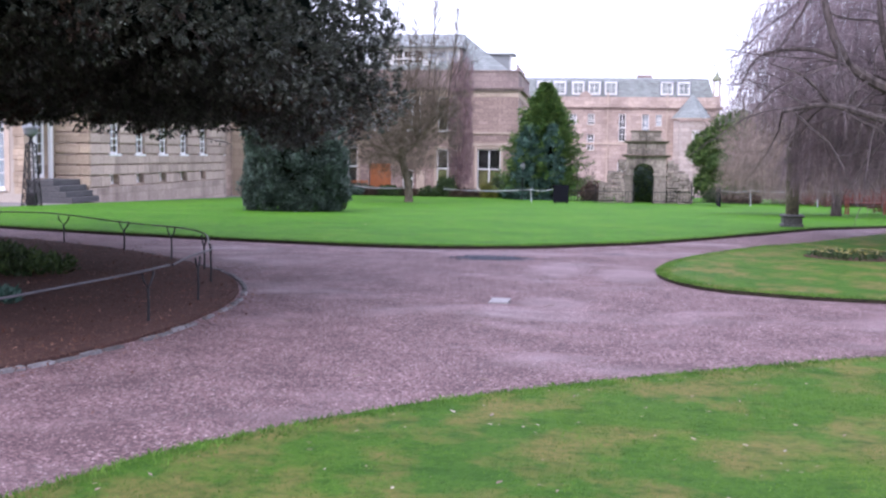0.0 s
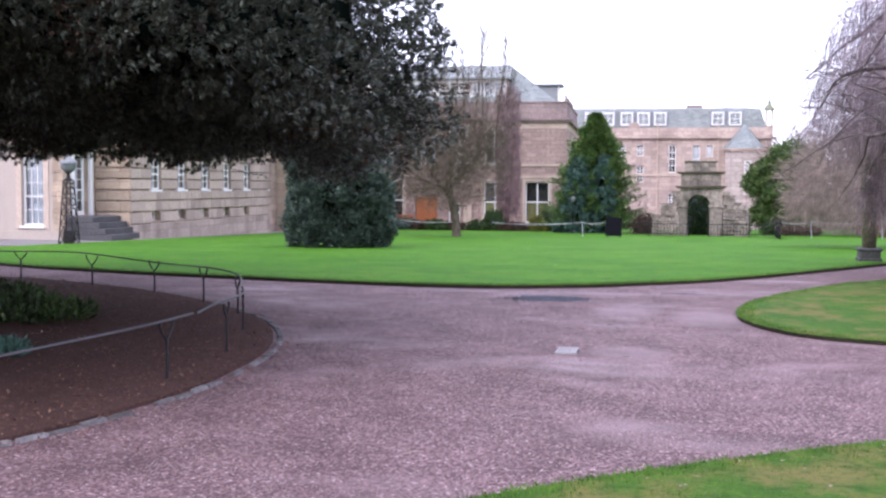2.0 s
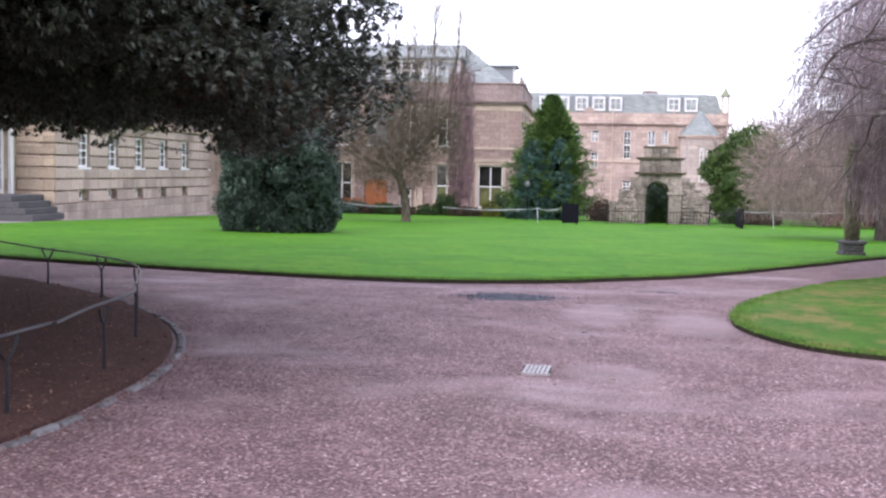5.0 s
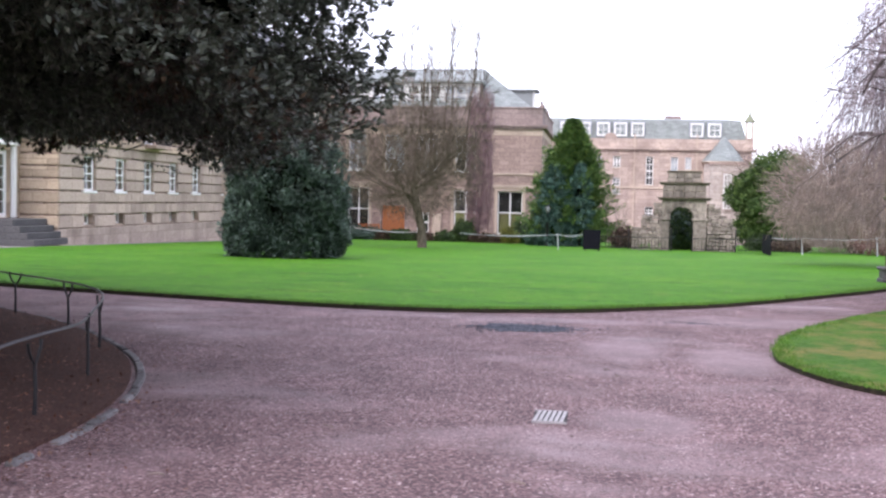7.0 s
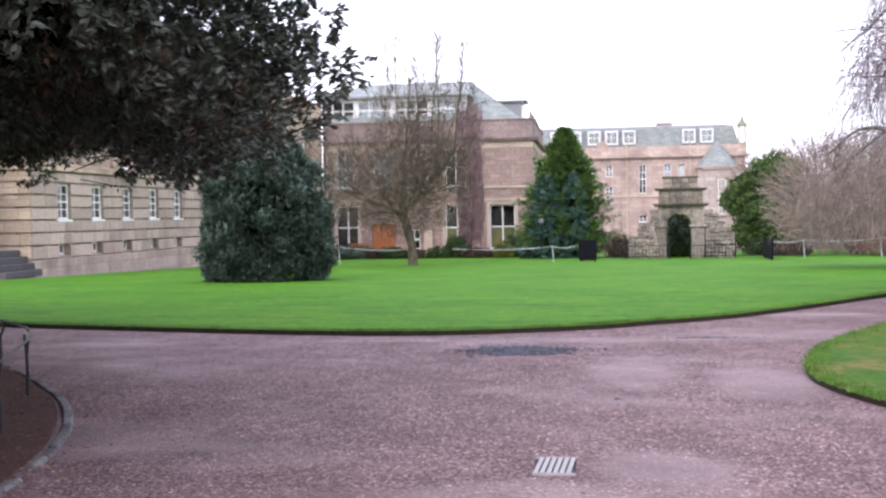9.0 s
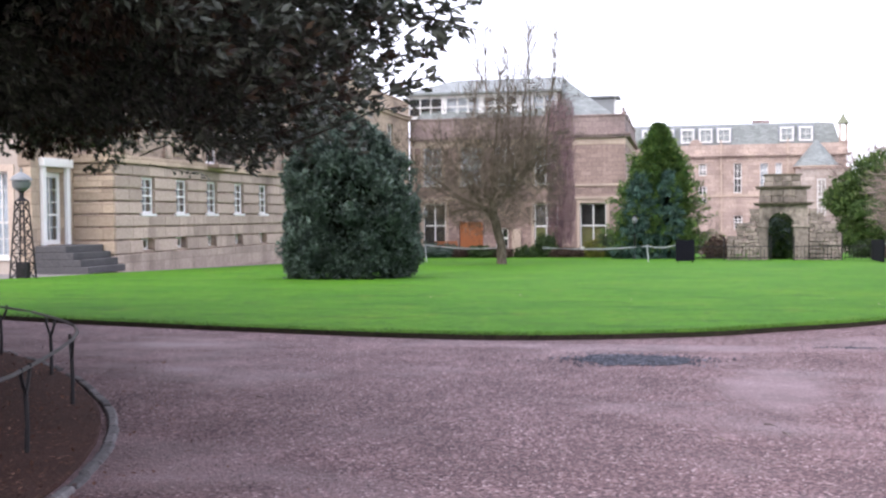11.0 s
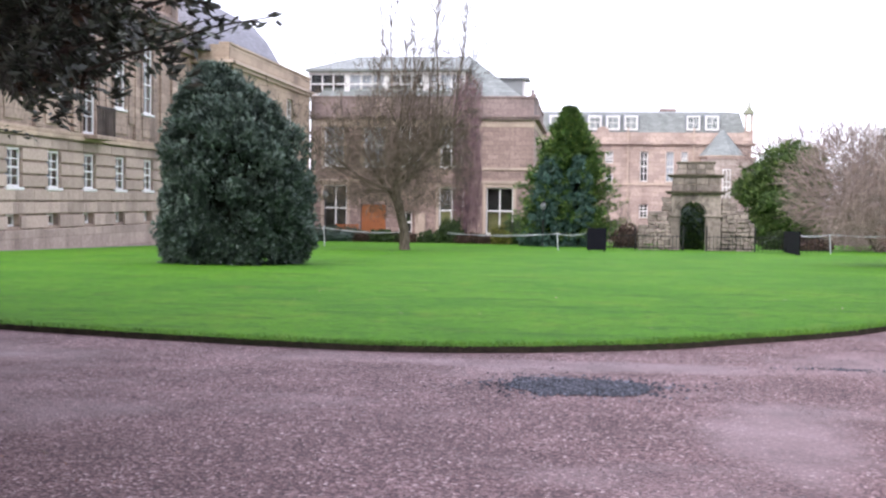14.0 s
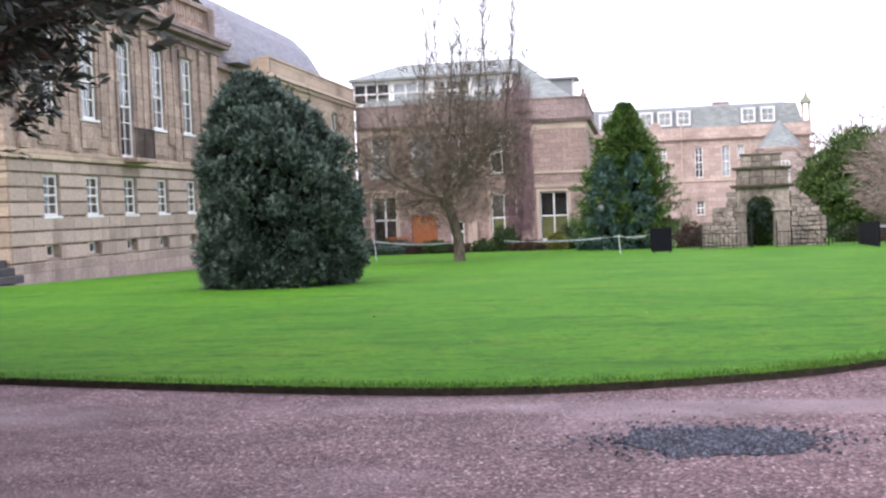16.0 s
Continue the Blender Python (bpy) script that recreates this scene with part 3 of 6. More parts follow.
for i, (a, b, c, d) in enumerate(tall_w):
    window(fw, a, b, c, d, 2, 7 if i == 2 else 5, west, CURTAIN if i != 2 else ROOM_DARK, surround=WHITE, frame_w=0.08, set_back=0.04)
    part("window_surround", boxed(fw, (a - 0.16, a - 0.002, 0.002, 0.06, c, d), (b + 0.002, b + 0.16, 0.002, 0.06, c, d), (a - 0.2, b + 0.2, 0.002, 0.09, d + 0.002, d + 0.24), bevel=0.01), UPPER, west)
for c0, c1 in zip(bays, bays[1:]):
    part("panel_moulding", boxed(fw, (c0 + 0.78, c1 - 0.78, 0.003, 0.05, 3.9, 6.9), bevel=0.02), UPPER, west)
for i, c in enumerate(bays):
    if i != 2:
        part("apron", boxed(fw, (c - 0.55, c + 0.55, 0.003, 0.055, 3.5, 4.28), bevel=0.015), UPPER, west)
    part("keystone", boxed(fw, (c - 0.14, c + 0.14, 0.092, 0.17, 7.16, 7.6), bevel=0.02), UPPER, west)
balcony = part("balcony", boxed(fw, (33.4, 34.9, 0.17, 0.62, 3.16, 3.30), bevel=0.02), UPPER, west, "small stone balcony with iron rail")
for k in range(12):
    u = 33.45 + k * 0.127
    part("baluster", boxed(fw, (u, u + 0.03, 0.57, 0.60, 3.30, 4.2)), IRON, balcony)
part("handrail", boxed(fw, (33.42, 34.88, 0.55, 0.62, 4.2, 4.25)), IRON, balcony)
for k in range(6):
    u = 27.55 + k * 2.55 if k else 27.3
    part("pilaster", boxed(fw, (u + 0.1, u + 0.45, 0.003, 0.10, 3.36, 7.62), (u + 0.04, u + 0.51, 0.003, 0.14, 3.36, 3.6), (u + 0.04, u + 0.51, 0.003, 0.15, 7.45, 7.62), bevel=0.012), UPPER, west)
part("pilaster", boxed(fw, (41.6, 42.2, 0.003, 0.10, 3.36, 7.62), bevel=0.012), UPPER, west)
part("cornice", boxed(fw, (WY0 - 0.2, WY1 + 0.15, 0.003, 0.12, 7.64, 7.9), (WY0 - 0.4, WY1 + 0.35, -0.3, 0.42, 7.9, 8.05), (WY0 - 0.45, WY1 + 0.4, -0.3, 0.50, 8.05, 8.2), bevel=0.015), MAUVE_DARK, west, "sooty moulded cornice")
part("parapet", boxed(fw, (WY0 - 0.2, 33.2, -0.3, 0.05, 8.2, 9.4), (33.2, 42.3, -0.3, 0.05, 8.2, 8.5), (33.2, 42.3, -0.3, 0.05, 9.25, 9.42), (36.4, 37.2, -0.3, 0.06, 8.5, 9.25), (41.6, 42.3, -0.3, 0.06, 8.5, 9.25)), UPPER, west)
for k in range(30):
    u = 33.4 + k * 0.28
    if not (36.3 < u < 37.3 or u > 41.5):
        part("baluster", lathe([(0.05, 0), (0.05, 0.06), (0.1, 0.24), (0.05, 0.55), (0.06, 0.745)], (WX - 0.12, u, 8.502), 8), UPPER, west)
# link behind, set back, with its own window
fl = facing_x(-17.9)
part("wall", pierced(fl, WY1, 47.2, -0.9, 7.9, [(44.6, 45.6, 4.0, 6.4), (44.7, 45.5, 1.5, 2.7)], 0.4), UPPER, west)
window(fl, 44.6, 45.6, 4.0, 6.4, 2, 4, west, CURTAIN)
window(fl, 44.7, 45.5, 1.5, 2.7, 2, 4, west, CURTAIN)
part("cornice", boxed(fl, (WY1, 47.2, -0.3, 0.3, 7.5, 7.75), (WY1, 47.2, -0.3, 0.1, 7.75, 8.6), bevel=0.015), MAUVE_DARK, west)
# side of the front, beside the steps
fr = facing_y(WY0)
part("wall", boxed(fr, (-18.2, WX - 0.502, -0.45, -0.002, -0.6, 7.98)), PINK, west)
courses(fr, -18.2, WX + 0.045, joints, [], OCHRE, west)
part("plinth", boxed(fr, (-18.2, WX + 0.09, 0.003, 0.08, -0.7, 0.25)), PLINTH, west)
part("string_course", boxed(fr, (-18.3, WX + 0.14, 0.003, 0.16, 3.08, 3.34), bevel=0.015), OCHRE, west)
# entrance wall with a white glazed door, facing the lawn
fd = facing_x(-18.2)
part("wall", pierced(fd, 24.5, WY0, -0.6, 8.0, [(25.1, 26.2, 0.62, 2.75)], 0.4), OCHRE, west)
door = window(fd, 25.1, 26.2, 0.62, 2.75, 2, 5, west, CURTAIN, sill=False, frame_w=0.14, name="door")
part("door_surround", boxed(fd, (24.9, 25.09, 0.002, 0.12, 0.6, 2.9), (26.21, 26.4, 0.002, 0.12, 0.6, 2.9), (24.85, 26.45, 0.002, 0.2, 2.9, 3.15), bevel=0.015), WHITE, west)
for k in range(4):
    z1 = 0.60 - k * 0.2
    part("step", boxed(plain, (-18.19, -17.2 + k * 0.24, 24.56 - k * 0.02, 26.70, z1 - 0.2, z1), bevel=0.018), STEP, west, "worn dark grey stone step")

# pale range nearer the camera, with large sash windows
pale = thing("pale_range", (-24, 26, ground_z(25)), "pale plastered range with white sash windows", "building")
fp = facing_y(24.5)
pale_w = [(-19.75, -18.95, 0.28, 2.75), (-23.4, -22.6, 0.28, 2.75), (-19.75, -18.95, 4.6, 7.0)]
part("wall", pierced(fp, -36, -18.603, -0.6, 8.4, pale_w, 0.45), PALE, pale)
for q in pale_w:
    window(fp, *q, 3, 5, pale, CURTAIN)
    part("window_surround", boxed(fp, (q[0] - 0.2, q[0] - 0.002, 0.002, 0.03, q[2] - 0.1, q[3] + 0.2), (q[1] + 0.002, q[1] + 0.2, 0.002, 0.03, q[2] - 0.1, q[3] + 0.2), (q[0], q[1], 0.002, 0.03, q[3] + 0.002, q[3] + 0.2)), BUFF, pale)
for k in range(14):
    part("quoin", boxed(fp, (-18.62 if k % 2 else -18.5, -18.203, 0.002, 0.035, 0.1 + k * 0.4, 0.46 + k * 0.4), bevel=0.01), OCHRE, pale)
part("plinth", boxed(fp, (-36, -18.3, 0.003, 0.06, -0.7, 0.1)), PALE, pale)
part("body", boxed(plain, (-36, -18.7, 25.3, 26.9, -0.6, 8.3)), PALE, pale)
part("cornice", boxed(fp, (-36, -18.0, -0.4, 0.3, 8.4, 8.7), bevel=0.02), PALE, pale)

# ochre wing beyond, with the slate mansard rising behind it
ochre = thing("ochre_wing", (-17, 54.5, ground_z(54)), "plain ochre ashlar wing with a moulded cornice", "building")
fo = facing_x(-16.2)
ow = [(52.0, 53.2, 4.9, 6.45), (56.9, 58.2, 4.75, 6.6), (48.6, 49.7, 4.9, 6.45), (52.0, 53.2, 1.0, 2.9), (56.9, 58.2, 1.0, 2.9), (48.6, 49.7, 1.0, 2.9)]
part("wall", pierced(fo, 47.0, 61.9, -1.4, 7.1, ow, 0.45), OCHRE, ochre)
for q in ow:
    window(fo, *q, 2, 4, ochre, CURTAIN)
part("wall", boxed(facing_y(47.0), (-18.3, -16.2, -0.45, -0.002, -1.4, 7.1)), OCHRE, ochre)
part("cornice", boxed(fo, (46.75, 61.85, -0.4, 0.14, 7.1, 7.25), (46.6, 61.85, -0.4, 0.3, 7.25, 7.38), bevel=0.012), BUFF, ochre, "pale moulded cornice")
part("parapet", boxed(fo, (46.9, 61.85, -0.4, 0.03, 7.38, 8.1), (46.85, 61.85, -0.45, 0.08, 8.1, 8.2), bevel=0.01), OCHRE, ochre)
part("cornice", boxed(facing_y(46.9), (-18.3, -15.9, -0.1, 0.22, 7.25, 7.38), (-18.3, -16.17, -0.1, 0.03, 7.38, 8.1)), OCHRE, ochre)
part("body", boxed(plain, (-20, -16.7, 47.5, 61.8, -1.4, 7.6)), OCHRE, ochre)


def mansard(bm, x0, x1, y0, y1, z0, steps):
    rows = []
    for inset, z in steps:
        rows.append([bm.verts.new(p) for p in ((x0 + inset, y0 + inset, z0 + z), (x1 - inset, y0 + inset, z0 + z), (x1 - inset, y1 - inset, z0 + z), (x0 + inset, y1 - inset, z0 + z))])
    for a, b in zip(rows, rows[1:]):
        for k in range(4):
            bm.faces.new((a[k], a[(k + 1) % 4], b[(k + 1) % 4], b[k]))
    bm.faces.new(rows[0][::-1])
    bm.faces.new(rows[-1])
    return solid(bm)


part("roof", mansard(bmesh.new(), -31, -17.0, 45.4, 59.4, 7.8, [(0, 0), (0.3, 1.0), (0.8, 2.0), (1.4, 2.75), (2.0, 3.1)]), SLATE_BLUE, ochre, "purple-grey slate mansard roof")
part("roof_flashing", boxed(plain, (-28.9, -19.1, 47.5, 57.3, 10.88, 10.96)), LEAD, ochre)


# ---- main block facing the lawn ----
MY, MX0, MX1 = 62.0, -16.15, -3.3
main = thing("main_block", (-9.7, 64, ground_z(62)), "purple-brown stone block with mullioned windows and dormer row", "building")
fm = facing_y(MY)
MB = ground_z(62) - 0.4
gw = [(-15.35, -14.0, -0.55, 2.1), (-8.65, -7.2, -0.62, 2.02), (-5.95, -4.4, -0.62, 2.04)]
md = (-13.2, -11.7, -1.04, 1.0)
nw = (-10.95, -10.2, -0.6, 0.6)
fwn = [(-15.35, -14.2, 3.2, 5.58), (-13.05, -11.8, 3.2, 5.5), (-10.95, -9.75, 3.2, 5.5), (-8.6, -7.35, 3.2, 5.45)]
part("wall", pierced(fm, MX0, MX1, MB, 5.45, gw + [md, nw] + fwn, 0.5), MAUVE, main)
for q in gw:
    window(fm, *q, 2, 2, main, ROOM_DARK, bar=0.09, frame_w=0.08, meeting=False, surround=BUFF, half=OLIVE if q[0] > -10 else None)
for i, q in enumerate(fwn):
    window(fm, *q, 2, 2, main, CURTAIN if i < 2 else ROOM_DARK, bar=0.08, frame_w=0.07, meeting=False, surround=WHITE)
window(fm, *nw, 2, 2, main, ROOM_DARK, bar=0.06)
for q in gw + fwn:
    part("window_surround", boxed(fm, (q[0] - 0.16, q[0] - 0.003, 0.002, 0.05, q[2], q[3] + 0.18), (q[1] + 0.003, q[1] + 0.16, 0.002, 0.05, q[2], q[3] + 0.18), (q[0], q[1], 0.002, 0.05, q[3] + 0.003, q[3] + 0.18)), BUFF, main)
mdoor = part("door", boxed(fm, (-13.15, -11.75, -0.2, -0.12, -1.04, 1.0)), DOOR, main, "orange varnished double door")
for k in range(10):
    u = -13.12 + k * 0.138
    part("board", boxed(fm, (u, u + 0.126, -0.12, -0.095, -1.0, 0.96), bevel=0.006), DOOR, mdoor)
part("handle", lathe([(0.03, 0), (0.035, 0.03), (0.02, 0.06)], (-12.4, MY + 0.02, 0.0), 10), IRON, mdoor)
part("string_course", boxed(fm, (-6.9, MX1 + 0.08, 0.003, 0.07, 3.02, 3.16), bevel=0.01), BUFF, main)
part("string_course", boxed(fm, (-6.9, MX1 + 0.08, 0.003, 0.10, 2.24, 2.42), bevel=0.01), BUFF, main)
part("string_course", boxed(fm, (-16.1, -13.3, 0.003, 0.10, 2.3, 2.46), bevel=0.01), BUFF, main)
part("frieze", boxed(fm, (MX0, MX1 + 0.03, -0.5, 0.03, 5.45, 5.85), bevel=0.01), BUFF, main)
part("cornice", boxed(fm, (MX0, MX1 + 0.25, -0.5, 0.22, 5.852, 5.98), (MX0, MX1 + 0.34, -0.5, 0.32, 5.98, 6.1), bevel=0.012), MAUVE_DARK, main, "dark moulded cornice")
part("parapet", boxed(fm, (MX0, MX1, -0.4, 0.0, 6.1, 7.1), (MX0, MX1 + 0.06, -0.46, 0.06, 7.1, 7.2), bevel=0.012), MAUVE_DARK, main, "sooty plain stone parapet")
fs = facing_x(MX1)
part("wall", pierced(fs, MY + 0.5, 76, MB, 5.45, [(66.2, 67.2, 3.2, 5.4), (69.2, 70.2, 3.2, 5.4), (66.2, 67.2, -0.5, 2)], 0.5), MAUVE, main)
for a, b, c, d in [(66.2, 67.2, 3.2, 5.4), (69.2, 70.2, 3.2, 5.4), (66.2, 67.2, -0.5, 2)]:
    window(fs, a, b, c, d, 2, 2, main, ROOM_DARK, bar=0.09)
part("frieze", boxed(fs, (MY + 0.503, 76, -0.5, 0.03, 5.452, 5.85)), BUFF, main)
part("cornice", boxed(fs, (MY - 0.2, 76, -0.5, 0.30, 5.86, 6.09), bevel=0.012), MAUVE_DARK, main)
part("parapet", boxed(fs, (MY + 0.42, 76, -0.4, 0.0, 6.1, 7.1), (MY + 0.48, 76, -0.46, 0.06, 7.1, 7.2)), MAUVE_DARK, main)
for k in range(4):
    part("finial", lathe([(0.12, 0), (0.12, 0.1), (0.06, 0.18), (0.1, 0.3), (0.02, 0.42)], (MX1 - 0.1, MY + 0.2 + k * 2.6, 7.2), 10), MAUVE_DARK, main)
bm = bmesh.new()
rv = [bm.verts.new(p) for p in ((-16.1, 62.6, 7.05), (-3.8, 62.6, 7.05), (-3.8, 76, 7.05), (-16.1, 76, 7.05), (-14.6, 66.3, 9.9), (-7.3, 66.3, 9.9), (-7.3, 72, 9.9), (-14.6, 72, 9.9))]
for q in CUBE_FACES:
    bm.faces.new([rv[i] for i in q])
part("roof", solid(bm), SLATE, main, "grey-green slate hipped roof")
# dormer row
fq = facing_y(63.3)
dw = [(-16.55 + k * 2.32, -14.4 + k * 2.32, 7.42, 8.62) for k in range(4)]
part("dormer_front", pierced(fq, -16.62, -7.35, 7.2, 8.73, dw, 0.12), WHITE, main)
for i, q in enumerate(dw):
    window(fq, *q, 3, 2, main, CURTAIN if i % 2 else ROOM_DARK, sill=False, bar=0.08, frame_w=0.08, set_back=0.03, meeting=False)
bm = bmesh.new()
rv = [bm.verts.new(p) for p in ((-16.75, 62.95, 8.74), (-7.1, 62.95, 8.74), (-7.1, 66.4, 8.74), (-16.75, 66.4, 8.74), (-16.75, 62.95, 8.86), (-7.1, 62.95, 8.86), (-7.3, 66.4, 9.98), (-14.3, 66.4, 9.98))]
for q in CUBE_FACES:
    bm.faces.new([rv[i] for i in q])
part("dormer_roof", solid(bm), SLATE, main, "grey-green slate slope over the dormers")
part("dormer_cheek", boxed(plain, (-7.36, -7.28, 63.32, 66.0, 7.2, 8.74)), MAUVE_DARK, main)
part("roof_box", boxed(plain, (-5.75, -4.1, 64.6, 66.4, 7.2, 8.42)), LEAD, main, "grey lead-clad roof box")
part("roof_box_cap", boxed(plain, (-5.85, -3.75, 64.4, 66.6, 8.42, 8.52)), LEAD, main)
part("roof_box_side", boxed(plain, (-4.098, -4.0, 64.7, 66.2, 7.3, 8.4)), WHITE, main)
part("downpipe", boxed(fm, (-15.95, -15.86, 0.06, 0.15, -1.3, 5.8)), BUFF, main)
part("pier", boxed(fm, (-9.95, -9.4, 0.003, 0.35, -1.4, 0.55), bevel=0.03), BUFF, main, "pale stone pier")

# ---- long wing behind ----
WYY = 95.0
wing = thing("far_wing", (5, 97, ground_z(95)), "long pinkish stone wing with slate mansard and dormers", "building")
fg = facing_y(WYY)
ww = [(4.2, 4.85, 3.07, 5.6), (6.35, 7.0, 3.07, 5.6), (7.6, 8.15, 4.5, 5.6), (1.3, 1.95, 4.6, 5.6), (1.3, 1.95, 2.2, 3.7), (4.2, 4.9, 0.0, 1.15), (-0.4, 0.3, 4.6, 5.6)]
part("wall", pierced(fg, -6, 13.35, -2.4, 6.1, ww, 0.5), WING, wing)
for q in ww:
    window(fg, *q, 2, 4, wing, CURTAIN if q[0] > 5 else ROOM_DARK, bar=0.06, surround=BUFF)
part("cornice", boxed(fg, (-6, 13.6, -0.5, 0.2, 6.1, 6.22), (-6, 13.7, -0.5, 0.34, 6.22, 6.36)), WING, wing)
part("parapet", boxed(fg, (-6, 13.45, -0.5, 0.06, 6.36, 7.2)), WING, wing)
part("string_course", boxed(fg, (-6, 13.4, 0.003, 0.1, 2.75, 2.95)), BUFF, wing)
for u in (3.1, 8.55):
    part("downpipe", boxed(fg, (u, u + 0.12, 0.07, 0.2, -2.2, 7.6)), BUFF, wing)
bm = bmesh.new()
for k in range(13):
    a, b = math.pi * k / 12, math.pi * (k + 1) / 12
    if k < 12:
        q = [(1.04 + 0.55 * math.cos(g), d, 7.2 + 0.5 * math.sin(g)) for d in (WYY - 0.1, WYY + 0.3) for g in (a, b)] + [(1.04, WYY - 0.1, 7.2), (1.04, WYY + 0.3, 7.2)]
        v = [bm.verts.new(p) for p in q]
        for ids in ((0, 1, 4), (3, 2, 5), (0, 2, 3, 1)):
            bm.faces.new([v[i] for i in ids])
part("gablet", solid(bm), WING, wing)
part("roof", mansard(bmesh.new(), -6, 12.9, 95.3, 103, 7.15, [(0, 0), (0.5, 1.75), (1.6, 1.95)]), SLATE, wing, "grey-green slate mansard roof")
for u in (-2.9, -1.35, 0.36, 1.88, 3.4, 8.56, 10.1):
    d = part("dormer", boxed(plain, (u - 0.58, u + 0.58, 95.26, 97.2, 7.2, 8.64)), LEAD, wing)
    w = window(facing_y(95.24), u - 0.56, u + 0.56, 7.4, 8.62, 2, 2, wing, CURTAIN, sill=False, bar=0.05, frame_w=0.13, set_back=-0.09, meeting=False)
part("chimney", boxed(plain, (5.9, 7.3, 97.5, 98.3, 8.9, 9.4)), MAUVE_DARK, wing)
part("wall", boxed(facing_x(13.35), (95.01, 104, -0.5, 0, -2.4, 7.15)), WING, wing)
# stair tower with a slate cap
bm = bmesh.new()
ts = 10
lo = [bm.verts.new((10.9 + 1.75 * math.cos(math.tau * k / ts + 0.3), 94.6 + 1.75 * math.sin(math.tau * k / ts + 0.3), -2.3)) for k in range(ts)]
hi = [bm.verts.new((v.co.x, v.co.y, 5.05)) for v in lo]
for k in range(ts):
    bm.faces.new((lo[k], lo[(k + 1) % ts], hi[(k + 1) % ts], hi[k]))
bm.faces.new(lo[::-1])
bm.faces.new(hi)
tower = part("tower", solid(bm), TOWER, wing, "faceted stair tower")
part("tower_cornice", lathe([(1.8, 0), (1.95, 0.1), (1.95, 0.18)], (10.9, 94.6, 5.05), ts), BUFF, tower)
part("tower_roof", lathe([(1.9, 0), (1.3, 0.7), (0.5, 1.7), (0.06, 2.2)], (10.9, 94.6, 5.24), ts), SLATE, tower, "steep grey slate cone")
part("wall", boxed(facing_y(92.9), (9.6, 13.35, -1.6, 0, -2.3, 4.95)), TOWER, wing)
part("cornice", boxed(facing_y(92.9), (9.5, 13.5, -1.6, 0.12, 4.95, 5.1)), WING, wing)
window(facing_y(92.75), 10.75, 11.4, 1.1, 4.1, 2, 6, wing, ROOM_DARK, bar=0.06, set_back=-0.09, surround=BUFF)
# bell turret on the end
turret = part("turret", boxed(plain, (12.75, 13.45, 94.9, 95.6, 7.2, 7.35)), WING, wing)
for a, b in ((12.8, 94.95), (13.3, 94.95), (12.8, 95.45), (13.3, 95.45)):
    part("post", boxed(plain, (a, a + 0.11, b, b + 0.11, 7.35, 8.75)), BUFF, turret)
part("cap", lathe([(0.52, 0), (0.5, 0.08), (0.22, 0.45), (0.08, 0.75), (0.02, 1.3)], (13.1, 95.25, 8.75), 8), CAP, turret, "ogee cap with a spike")


# ---- ruined doorway on the far side of the lawn ----
RY = 46.0
rz = ground_z(RY) + 0.05
ruin = thing("ruined_doorway", (4.2, RY, rz), "mossy ruined stone doorway with heavy cornices", "ruin")
fz = facing_y(RY)
for a, b in ((3.18, 3.56), (4.64, 5.24)):
    part("pier", boxed(fz, (a, b, -0.5, 0, rz - 0.2, 0.72), bevel=0.02), RUIN, ruin)
for a, b in ((3.12, 3.60), (4.58, 5.30)):
    part("impost", boxed(fz, (a, b, -0.52, 0.06, 0.722, 0.84), bevel=0.015), RUIN, ruin)
cx, cr = 4.10, 0.54
for k in range(11):
    a0, a1 = math.pi * k / 11, math.pi * (k + 1) / 11
    bm = bmesh.new()
    pts = [(cx + r * math.cos(a), 0.845 + 0.95 * r * math.sin(a)) for r, a in ((cr, a0), (cr + 0.22, a0), (cr + 0.22, a1), (cr, a1))]
    v = [bm.verts.new((x, RY - d, z)) for d in (-0.5, 0.04) for x, z in pts]
    for q in ((0, 1, 2, 3), (7, 6, 5, 4), (0, 4, 5, 1), (1, 5, 6, 2), (2, 6, 7, 3), (3, 7, 4, 0)):
        bm.faces.new([v[i] for i in q])
    part("voussoir", solid(bm, 0.01), RUIN, ruin)
# masonry over the arch, stepped to its curve
bm = bmesh.new()
for k in range(20):
    u0, u1 = 3.2 + k * 0.101, 3.2 + (k + 1) * 0.101
    h = (cr + 0.2) ** 2 - ((u0 + u1) / 2 - cx) ** 2
    box(bm, fz, u0, u1, -0.48, -0.01, max(0.845, 0.845 + 0.95 * math.sqrt(max(h, 0.0))), 1.66)
part("spandrel", solid(bm), RUIN, ruin)
for z, e, m, hgt in ((1.66, 0.16, RUIN_TOP, 0.07), (1.73, 0.22, RUIN_TOP, 0.06), (2.36, 0.08, RUIN_TOP, 0.07), (2.43, 0.14, RUIN_TOP, 0.06), (2.92, 0.02, RUIN_TOP, 0.10)):
    part("cornice", boxed(fz, (3.2 - e + (0.22 if z > 2.9 else 0), 5.22 + e - (0.26 if z > 2.9 else 0), -0.5 - e, e, z, z + hgt - 0.003), bevel=0.018), m, ruin, "dark lichened cornice slab")
for z0, z1, a, b in ((1.79, 2.07, 3.22, 5.18), (2.07, 2.36, 3.24, 5.18), (2.49, 2.70, 3.42, 4.95), (2.70, 2.92, 3.45, 4.92)):
    n = 4
    for k in range(n):
        s, e = a + (b - a) * k / n, a + (b - a) * (k + 1) / n
        part("stone", boxed(fz, (s + 0.006, e - 0.006, -0.48, 0.012 * ((k * 7) % 3), z0 + 0.005, z1 - 0.005), bevel=0.02), RUIN, ruin)


